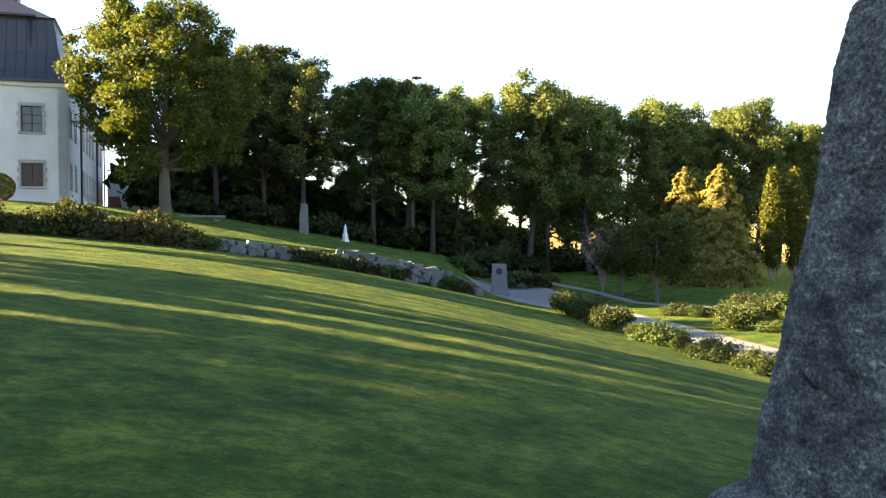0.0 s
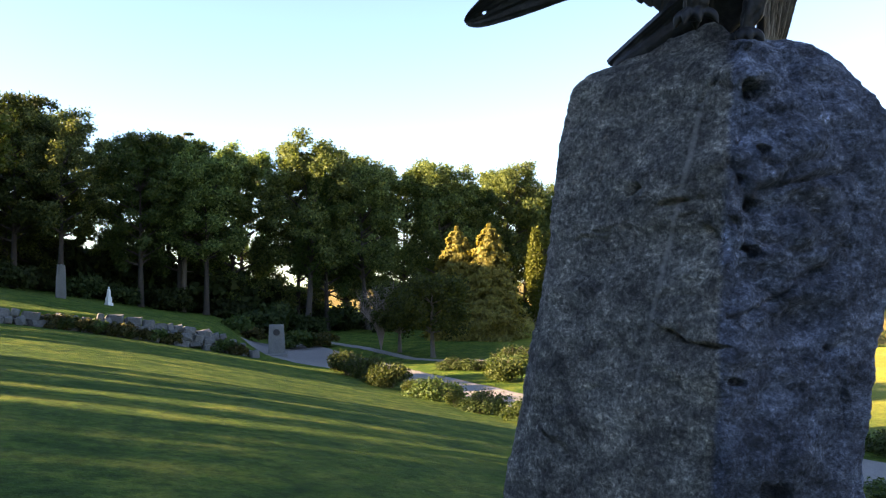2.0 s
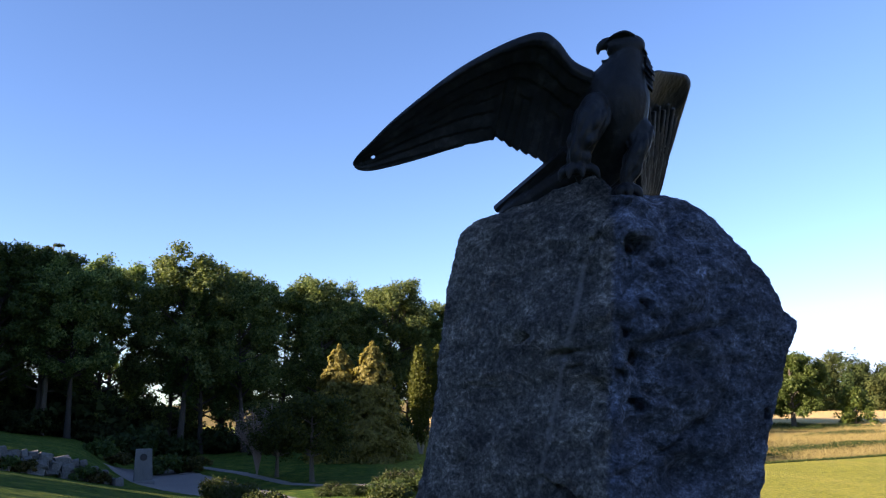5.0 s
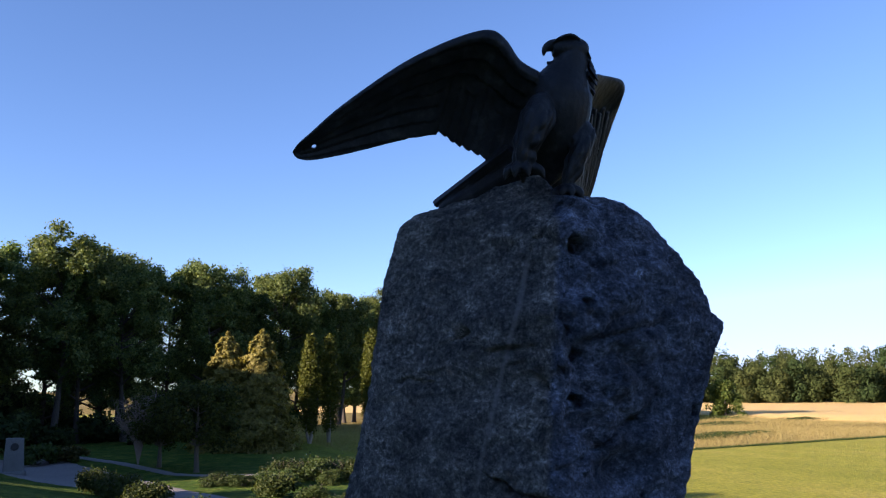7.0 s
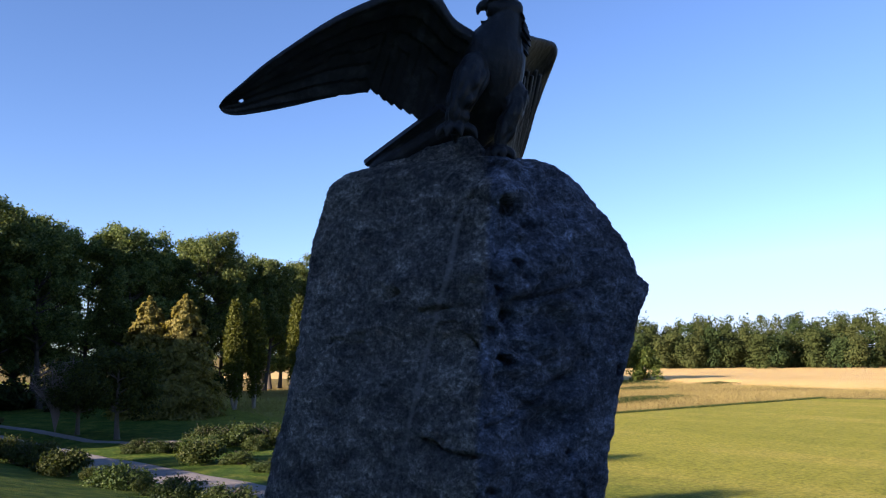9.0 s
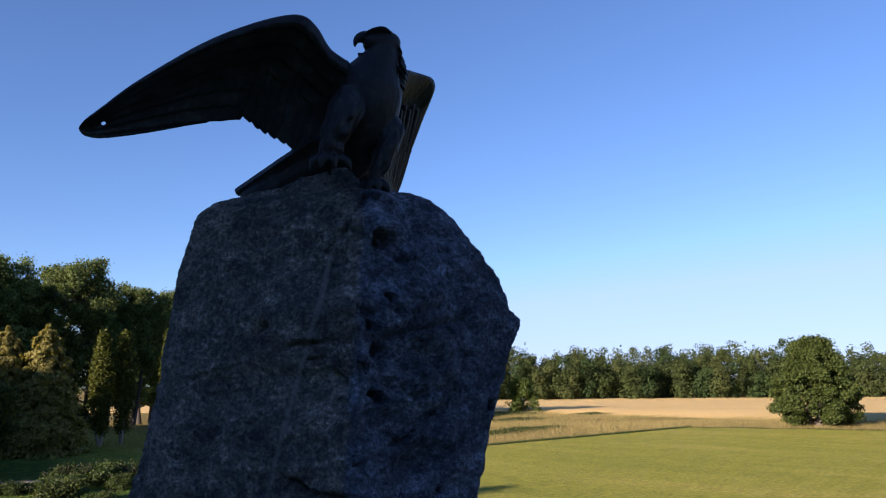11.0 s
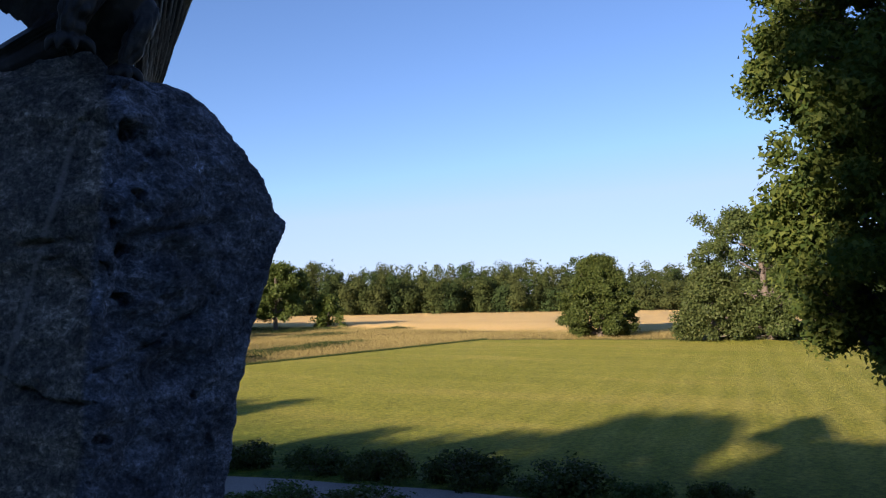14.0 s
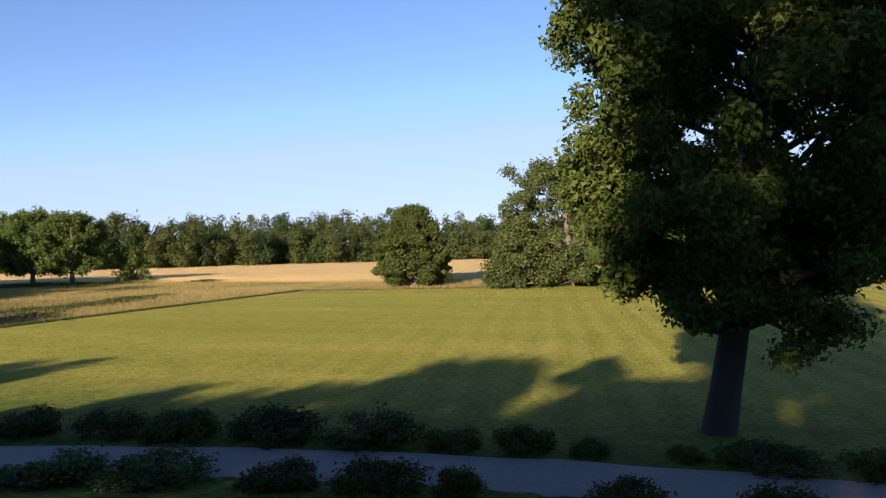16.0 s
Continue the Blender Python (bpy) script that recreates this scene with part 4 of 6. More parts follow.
def build_bushes():
    kinds = [shrub_mesh(200 + k, 1.05, 1.0, 4200, 0.085, ROSE) for k in range(4)] + [shrub_mesh(240 + k, 1.05, 1.0, 3600, 0.085, LEAF_DARK) for k in range(2)]
    rng = np.random.default_rng(205)
    first = {}
    # place, width, height, dark or not: dark ones carry shade in their leaf colour
    spots = [(16.5, 17.9, 0.83, 0.75, 1), (16.95, 15.7, 0.99, 0.90, 1), (17.2, 13.5, 0.88, 0.82, 0), (17.45, 11.5, 0.99, 0.86, 1), (17.9, 9.3, 0.99, 0.90, 1), (18.05, 7.1, 0.62, 0.66, 1), (18.15, 5.9, 0.62, 0.68, 0), (18.1, 4.3, 0.52, 0.57, 1),
             (18.3, 2.5, 0.47, 0.47, 1), (18.2, 0.8, 0.88, 0.66, 1), (18.1, -1.2, 0.83, 0.70, 0), (17.9, -3.6, 0.93, 0.75, 1), (17.8, -6.0, 0.93, 0.75, 1),
             (12.9, 16.3, 0.88, 0.77, 1), (13.3, 13.9, 0.98, 0.78, 1), (13.85, 11.6, 0.98, 0.78, 1), (14.25, 9.3, 0.94, 0.82, 1), (14.5, 7.3, 0.74, 0.75, 1), (14.7, 5.9, 0.44, 0.57, 0), (15.1, 3.2, 0.78, 0.66, 1), (14.9, 0.6, 0.83, 0.75, 1), (14.6, -2.0, 0.88, 0.75, 1), (14.3, -4.6, 0.88, 0.75, 0)]
    for y in np.arange(18.6, 41.5, 1.95):
        off = 1.9 + 1.1 * step(20, 26, y)
        spots.append((float(path_x(y)) - off - 0.25, y, 0.98, 1.06, int(y < 25 or int(y * 10) % 3 == 0)))
    for y in np.arange(19.5, 28, 1.9):
        spots.append((float(path_x(y)) + 2.0, y, 1.0, 0.95, int(rng.integers(2))))
    spots += [(12.7, 36.4, 1.1, 0.95, 0), (13.9, 35.2, 1.05, 0.9, 0), (14.8, 33.4, 0.8, 0.75, 0), (13.6, 32.2, 0.8, 0.7, 1), (11.6, 42.0, 1.1, 0.9, 1), (12.7, 41.2, 1.1, 0.85, 1), (13.8, 40.4, 1.0, 0.9, 1), (15.2, 42.6, 1.5, 1.5, 1), (16.6, 41.8, 1.4, 1.45, 1), (17.9, 40.8, 1.4, 1.3, 1), (16.2, 39.4, 0.7, 0.95, 0)]
    for x, y, wide, tall, dark in spots:
        k = 4 + int(rng.integers(2)) if dark else int(rng.integers(4))
        m = stand(x + rng.normal(0, 0.1), y + rng.normal(0, 0.15), rng.uniform(0, 360), 1.0, 0.03) @ Matrix.Diagonal((wide * rng.uniform(0.95, 1.1), wide * rng.uniform(0.95, 1.1), tall * rng.uniform(0.92, 1.05), 1))
        if k in first:
            copy_thing(first[k], m)
        else:
            first[k] = thing("rose_bush", m, "low leafy bush beside the gravel path, shade put into its leaf colour" if dark else "low rounded rose bush beside the gravel path", "bush", "bushes along the path")
            part("foliage", kinds[k], first[k])
            part("branchwork", stem_mesh(220 + k, 1.0, 1.0), first[k])


build_bushes()


def build_hedge():
    rng = np.random.default_rng(210)
    ob = tagged(new("hedge"), "overgrown brown-green hedge on the terrace bank", "hedge")
    for k in range(8):
        blobs = []
        for i in range(42):
            x = -30 + 2.22 * k + rng.uniform(-0.2, 2.4)
            y = wall_y(x) + rng.uniform(-0.9, 0.8)
            blobs.append((x, y, float(height(x, y)) + rng.uniform(0.1, 1.0) * (0.75 + 0.3 * math.sin(x * 1.7)), rng.uniform(0.3, 0.6)))
        at, nrm = blob_points(rng, blobs, 7500, 0.85, 0.4)
        part("shrub", leaf_mesh("shrub", rng, at, nrm, 0.15, 0.11, (IVY, IVY, ROSE)[k % 3], 0.9, 3), ob)


build_hedge()


# ---- the stone and the eagle ----
ROCK_AT = Matrix(((0.7929, 0.4702, 0, 0.089), (-0.4702, 0.7929, 0, 0.794), (0, 0, 0.922, 0.3039), (0, 0, 0, 1)))


def build_rock():
    """Sections of the boulder from foot to crown: left edge, ridge, right edge; then relief, drill holes and cracks."""
    zs = [2.2, 2.72, 2.86, 2.96, 3.6, 4.1, 4.5, 4.83, 5.0, 5.08, 5.3, 5.34, 5.42, 5.5, 5.56, 5.6, 5.66, 5.69]
    left = [-0.9, -0.9, -0.86, -0.63, -0.55, -0.49, -0.43, -0.40, -0.385, -0.375, -0.347, -0.335, -0.30, -0.268, -0.25, -0.232, -0.15, -0.05]
    ridge = [0.42, 0.44, 0.45, 0.46, 0.47, 0.48, 0.50, 0.525, 0.54, 0.547, 0.57, 0.575, 0.584, 0.593, 0.60, 0.595, 0.58, 0.52]
    front = [3.90, 3.92, 3.94, 3.95, 3.96, 3.97, 3.98, 3.993, 4.00, 4.01, 4.03, 4.04, 4.06, 4.08, 4.10, 4.13, 4.20, 4.36]
    right = [1.12, 1.12, 1.11, 1.11, 1.14, 1.21, 1.315, 1.41, 1.485, 1.43, 1.28, 1.25, 1.195, 1.145, 1.11, 1.06, 0.97, 0.87]
    rim = [4.32, 4.32, 4.33, 4.34, 4.36, 4.39, 4.42, 4.44, 4.45, 4.45, 4.44, 4.44, 4.44, 4.43, 4.43, 4.43, 4.43, 4.44]
    around = 440
    u = np.linspace(0, 1, around, endpoint=False)
    z = np.concatenate([np.linspace(2.2, 3.9, 75, endpoint=False), np.linspace(3.9, 5.62, 230), 5.62 + 0.07 * np.sin(np.linspace(0, 1, 40) * math.pi / 2)])
    col = lambda table: np.interp(z, zs, table)
    a, c, cf, d, df = col(left), col(ridge), col(front), col(right), col(rim)
    c = c + np.array([0.075 * noise.fractal(Vector((0, 3, q * 3.1)), 0.9, 2.1, 4) for q in z])
    cf = cf + np.array([0.05 * noise.fractal(Vector((7, 3, q * 2.1)), 1.0, 2.1, 2) for q in z])
    slope = np.interp(z, [2.2, 3.1, 4.0, 4.7, 5.7], [0.16, 0.20, 0.12, 0.05, 0.0])
    corners = np.stack([
        np.stack([a, 4.70 + 0 * a], 1), np.stack([c, cf], 1), np.stack([d, df], 1),
        np.stack([d - 0.18, df + 0.45], 1), np.stack([a + 0.15, 5.25 + 0 * a], 1), np.stack([a - slope, 4.95 + 0 * a], 1)], 1)
    # ring order: left edge, ridge, right edge, back right, back left, shaded left flank
    loop = np.concatenate([corners, corners[:, :1]], 1)
    # share of the outline: two fronts get most of it
    cuts = np.array([0.0, 0.34, 0.70, 0.78, 0.88, 0.94, 1.0])
    xy = np.stack([np.stack([np.interp(u, cuts, loop[k, :, j]) for j in (0, 1)], 1) for k in range(len(z))])
    soft = xy.copy()
    for _ in range(14):
        soft = (np.roll(soft, 1, 1) + soft + np.roll(soft, -1, 1)) / 3
    for _ in range(4):
        soft[1:-1] = (soft[:-2] + 2 * soft[1:-1] + soft[2:]) / 4
    nrm = np.roll(soft, -1, 1) - np.roll(soft, 1, 1)
    nrm = np.stack([nrm[..., 1], -nrm[..., 0]], -1)
    nrm /= np.linalg.norm(nrm, axis=-1, keepdims=True) + 1e-9
    # drilled bores: place, half width, half height, depth
    holes = [(0.583, 5.145, 0.041, 0.031, 0.21), (0.681, 5.08, 0.041, 0.029, 0.21), (0.589, 4.951, 0.034, 0.026, 0.20), (0.65, 4.832, 0.039, 0.036, 0.22),
             (0.55, 4.752, 0.048, 0.029, 0.22), (0.641, 4.611, 0.044, 0.036, 0.23), (1.285, 4.55, 0.035, 0.035, 0.10), (0.663, 5.378, 0.075, 0.040, 0.15),
             (0.538, 4.006, 0.055, 0.024, 0.13), (0.99, 4.142, 0.034, 0.020, 0.08), (0.70, 3.47, 0.12, 0.07, 0.12)]
    # broad hollows and swellings: place, half sizes, slant, depth
    hollows = [(0.887, 4.285, 0.125, 0.085, 0.2, 0.12), (0.60, 5.23, 0.06, 0.11, 0.0, 0.035), (0.70, 5.47, 0.085, 0.055, 0.0, -0.07), (0.63, 5.03, 0.035, 0.05, 0.3, -0.03),
               (0.87, 5.50, 0.03, 0.075, -0.5, 0.05), (0.60, 4.88, 0.03, 0.04, 0.0, -0.028), (0.07, 4.955, 0.05, 0.03, 0.2, 0.03), (0.76, 5.25, 0.02, 0.09, -0.5, 0.03),
               (0.97, 4.97, 0.17, 0.028, 0.2, 0.030), (0.90, 4.66, 0.20, 0.10, 0.3, -0.025), (0.62, 4.40, 0.08, 0.05, 0.3, -0.02), (0.45, 4.70, 0.05, 0.03, -0.6, 0.018),
               (0.36, 4.05, 0.14, 0.07, -0.2, -0.025), (1.05, 5.30, 0.10, 0.14, 0.4, -0.022), (0.10, 5.35, 0.22, 0.16, 0.0, 0.018), (0.55, 5.58, 0.05, 0.06, 0.0, 0.03)]
    # cracks with an overhanging lip: ends and depth
    cracks = [(0.224, 4.85, 0.305, 4.871, 0.022), (0.305, 4.871, 0.397, 4.878, 0.012), (0.03, 4.94, 0.11, 4.97, 0.024), (-0.109, 4.759, -0.033, 4.786, 0.016), (-0.25, 4.716, -0.064, 4.722, 0.012),
              (0.316, 4.777, 0.368, 4.789, 0.012), (0.417, 4.726, 0.482, 4.666, 0.016), (0.16, 4.28, 0.229, 4.237, 0.014), (0.229, 4.237, 0.294, 4.194, 0.024), (0.294, 4.194, 0.485, 4.166, 0.028),
              (0.414, 3.714, 0.392, 3.632, 0.022), (0.392, 3.632, 0.351, 3.495, 0.018), (-0.472, 3.638, -0.419, 3.594, 0.022), (-0.419, 3.594, -0.332, 3.578, 0.02), (0.51, 4.307, 0.639, 4.348, 0.026),
              (0.639, 4.348, 0.784, 4.415, 0.024), (0.784, 4.415, 0.934, 4.527, 0.026), (0.934, 4.527, 1.072, 4.625, 0.02), (0.682, 4.908, 0.866, 4.935, 0.020), (0.866, 4.935, 1.082, 4.991, 0.022),
              (0.56, 5.60, 0.46, 5.427, 0.018), (0.46, 5.427, 0.392, 5.325, 0.010), (1.09, 4.63, 1.12, 4.82, 0.016), (0.72, 4.30, 0.79, 4.05, 0.014), (1.0, 4.14, 1.06, 3.75, 0.016), (0.52, 4.45, 0.49, 4.30, 0.008)]

    def lumps(p, scale):
        """Rounded swellings parted by sharp creases, 0 to about 1."""
        return abs(noise.noise(p * scale + noise.noise_vector(p * scale * 0.6) * 0.35))

    verts = []
    for k in range(len(z)):
        for j in range(around):
            x, y = soft[k, j]
            nx, ny = nrm[k, j]
            p = Vector((x, y, z[k]))
            right_face = float(step(0.30, 0.37, u[j])) * float(1 - step(0.70, 0.76, u[j])) * (1 - 0.85 * float(step(0.52, 0.66, u[j])))
            knobs = math.exp(-((u[j] - 0.385) / 0.05) ** 2) * float(step(4.3, 4.6, z[k]))
            off = 0.024 * noise.fractal(p * 1.5, 0.9, 2.1, 3) * (1 - 0.6 * float(step(0.55, 0.68, u[j])))
            off += (0.030 + 0.095 * right_face) * (lumps(p, 2.6) - 0.25) + (0.015 + 0.05 * right_face) * (lumps(p + Vector((3, 1, 7)), 6.5) - 0.25) + 0.12 * knobs * (lumps(p, 8.0) - 0.25)
            off += (0.009 + 0.016 * right_face) * (lumps(p + Vector((9, 2, 4)), 15.0) - 0.25)
            off += 0.010 * noise.fractal(p * 9.0, 0.7, 2.2, 5) + 0.006 * noise.fractal(p * 30.0, 0.5, 2.2, 4)
            if u[j] < 0.72:
                for x0, z0, x1, z1, dep in cracks:
                    ex, ez = x1 - x0, z1 - z0
                    s = max(0, min(1, ((x - x0) * ex + (z[k] - z0) * ez) / (ex * ex + ez * ez)))
                    gx, gz = x - x0 - s * ex + 0.02 * noise.noise(p * 9), z[k] - z0 - s * ez + 0.02 * noise.noise(p * 10 + Vector((5, 5, 5)))
                    dd = math.hypot(gx, gz)
                    if dd < 0.12:
                        off -= 1.5 * dep * math.exp(-((dd / (0.010 + 0.15 * dep)) ** 2))
                        off += (0.30 if gz > 0 else -0.35) * dep * math.exp(-((dd / 0.035) ** 2))
                for hx, hz, hw, hh, slant, dep in hollows:
                    q = ((x - hx) / hw) ** 2 + ((z[k] - hz - slant * (x - hx)) / hh) ** 2
                    if q < 5:
                        off -= dep * math.exp(-q ** 1.5)
                for hx, hz, hw, hh, dep in holes:
                    gx, gz = (x - hx + 0.014 * noise.noise(p * 24)) / hw, (z[k] - hz + 0.30 * (x - hx) + 0.010 * noise.noise(p * 19)) / hh
                    # sharp lip above, a worn runnel below
                    q = 1.3 * max(abs(gx) + 0.3 * abs(gz), abs(gz) if gz > 0 else abs(gz) * 0.75)
                    if q < 1.5:
                        inside = float(1 - step(0.80, 1.12, q)) if gz > 0 else float(1 - step(0.45, 1.2, q))
                        off -= dep * inside * (1.0 if gz > -0.4 else max(0.0, 1 + (gz + 0.4) * 0.6))
            verts.append((x + nx * off, y + ny * off, z[k]))
    faces = []
    n = around
    for k in range(len(z) - 1):
        r = k * n
        faces += [(r + j, r + (j + 1) % n, r + n + (j + 1) % n, r + n + j) for j in range(n)]
    # crown: rings that close over the plateau
    top = len(verts) - n
    ring = [Vector(v) for v in verts[top:]]
    mid = sum(ring, Vector()) / n
    for s in range(1, 26):
        q = s / 25
        for j in range(n):
            p = ring[j].lerp(Vector((mid.x, mid.y, ring[j].z)), q)
            lift = (0.05 - 0.085 * step(0.5, 0.7, p.x)) * step(0, 0.35, q) + 0.025 * noise.fractal(Vector((p.x * 5, p.y * 5, 3)), 0.9, 2.1, 4)
            # the pad under the eagle's feet
            lift += 0.072 * math.exp(-(((p.x - 0.385) / 0.215) ** 6 + ((p.y - 4.36) / 0.22) ** 4))
            verts.append((p.x, p.y, p.z + lift * step(0, 0.2, q)))
        a0 = top + (s - 1) * n
        faces += [(a0 + j, a0 + (j + 1) % n, a0 + n + (j + 1) % n, a0 + n + j) for j in range(n)]
    ob = new("boulder", mesh_of("boulder", verts, faces, ROCK, True))
    ob.matrix_basis = ROCK_AT
    tagged(ob, "tall rough grey gneiss boulder with a column of drill holes", "boulder")


build_rock()


def loft(verts, faces, rings):
    """Joins rings of equal count into a closed skin."""
    first, n = len(verts), len(rings[0])
    for r in rings:
        verts.extend(r)
    for i in range(len(rings) - 1):
        for k in range(n):
            a, b = first + i * n + k, first + i * n + (k + 1) % n
            faces.append((a, b, b + n, a + n))
    faces.append(tuple(first + k for k in reversed(range(n))))
    faces.append(tuple(first + (len(rings) - 1) * n + k for k in range(n)))


def curve_at(table, s):
    """A smooth point on a table of places, s from 0 to 1."""
    n = len(table) - 1
    k = min(n - 1, int(s * n))
    q = s * n - k
    p0, p1, p2, p3 = (Vector(table[max(0, min(n, k + d))]) for d in (-1, 0, 1, 2))
    return 0.5 * (2 * p1 + (p2 - p0) * q + (2 * p0 - 5 * p1 + 4 * p2 - p3) * q * q + (3 * p1 - p0 - 3 * p2 + p3) * q ** 3)


def limb_rings(points, radii, sides=14, across=None):
    pairs = [r if isinstance(r, tuple) else (r, r) for r in radii]
    fine = 5 * (len(points) - 1)
    pts = [curve_at(points, k / fine) for k in range(fine + 1)]
    sizes = [curve_at([(a, b, 0) for a, b in pairs], k / fine) for k in range(fine + 1)]
    out = []
    for i, (p, r) in enumerate(zip(pts, sizes)):
        rx, ry = max(0.003, r.x), max(0.003, r.y)
        along = (pts[min(i + 1, len(pts) - 1)] - pts[max(i - 1, 0)]).normalized()
        side = Vector(across) if across else (Vector((1, 0, 0)) if abs(along.x) < 0.9 else Vector((0, 0, 1)))
        side = (side - along * side.dot(along)).normalized()
        other = along.cross(side)
        out.append([p + rx * math.cos(math.tau * k / sides) * side + ry * math.sin(math.tau * k / sides) * other for k in range(sides)])
    return out


def feather(verts, faces, a, b, width, normal, thick=0.008, sag=0.0):
    """One feather: a thin rounded blade from a to b."""
    a, b, normal = Vector(a), Vector(b), Vector(normal).normalized()
    along = (b - a)
    side = along.cross(normal).normalized()
    nn = side.cross(along).normalized()
    rings = []
    for s, w in ((0, 0.7), (0.3, 1.0), (0.65, 1.0), (0.85, 0.95), (0.95, 0.75), (1.0, 0.35)):
        p = a + along * s + nn * sag * math.sin(s * math.pi)
        h = width * w / 2
        rings.append([p - side * h, p - side * h * 0.4 + nn * thick, p + nn * thick * 1.6, p + side * h * 0.4 + nn * thick, p + side * h, p - nn * thick])
    loft(verts, faces, rings)


def wing(verts, faces, lead, trail, facing, arm, scallops, inner, lines, holes=(), depth=1.0):
    """A cast wing between its leading and trailing edge: thick arm, rows of coverts, long flight feathers, scalloped hem."""
    ns, nq = 190, 64
    facing = Vector(facing).normalized()
    front, back = [], []
    for i in range(ns + 1):
        s = i / ns
        a, b = curve_at(lead, s), curve_at(trail, s)
        down = (b - a).normalized()
        ragged_ = 0.0
        if scallops and s < inner:
            ragged_ = 0.028 * math.sqrt(1 - ((scallops * s / inner) % 1.0) ** 2) - 0.018
        elif scallops and s < inner + 0.12:
            ragged_ = 0.026 * (1 - (s - inner) / 0.12) - 0.006
        b = b + down * ragged_
        for q_ in range(nq + 1):
            q = q_ / nq
            p = a.lerp(b, q) - facing * 0.045 * math.sin(math.pi * q) * (1 - s * 0.6)
            th = (arm * (1 - s) ** 0.7 + 0.010) * (math.exp(-((q - 0.1) / 0.28) ** 2) * 0.8 + 0.2 * (1 - q)) + 0.007
            th *= min(1.0, math.sqrt(min(q, 1.0) / 0.07 + 0.02))
            th *= min(1.0, math.sqrt((1 - s) / 0.03 + 0.04))
            # relief of the feathers
            row = q * 7 + 0.6 * s
            scale_col = s * 17 + 0.5 * (int(row) % 2)
            scale = (row % 1.0) * (1 - abs(scale_col % 1.0 - 0.5) * 1.3)
            quill = ((scallops or 9) * s / max(inner, 0.01)) % 1.0 if s < inner + 0.02 else (lines * q + 2.2 * s) % 1.0
            cover = float(1 - step(0.46, 0.56, q + 0.08 * math.sin(s * 40))) * float(1 - step(0.55, 0.75, s))
            h = depth * (cover * 0.008 * scale + (1 - cover) * 0.0045 * quill * min(1, q * 3))
            front.append(p + facing * (th + h))
            back.append(p - facing * th)
    n = nq + 1
    first = len(verts)
    verts.extend(front)
    verts.extend(back)
    m = len(front)
    gone = {(int(hs * ns) + di, int(hq * nq) + dq) for hs, hq in holes for di in range(4) for dq in range(7)}
    ring = lambda i, q_: first + i * n + q_
    for i in range(ns):
        for q_ in range(nq):
            quad = (ring(i, q_), ring(i + 1, q_), ring(i + 1, q_ + 1), ring(i, q_ + 1))
            if (i, q_) in gone:
                for (di, dq), e in (((0, -1), (0, 1)), ((1, 0), (1, 2)), ((0, 1), (2, 3)), ((-1, 0), (3, 0))):
                    if (i + di, q_ + dq) not in gone:
                        faces.append((quad[e[0]], quad[e[1]], quad[e[1]] + m, quad[e[0]] + m))
                continue
            faces.append(quad)
            faces.append(tuple(k + m for k in reversed(quad)))
    for i in range(ns):
        for q_ in (0, nq):
            a, b = ring(i, q_), ring(i + 1, q_)
            faces.append((a, b, b + m, a + m))
    for q_ in range(nq):
        for i in (0, ns):
            a, b = ring(i, q_), ring(i, q_ + 1)
            faces.append((a, b, b + m, a + m))


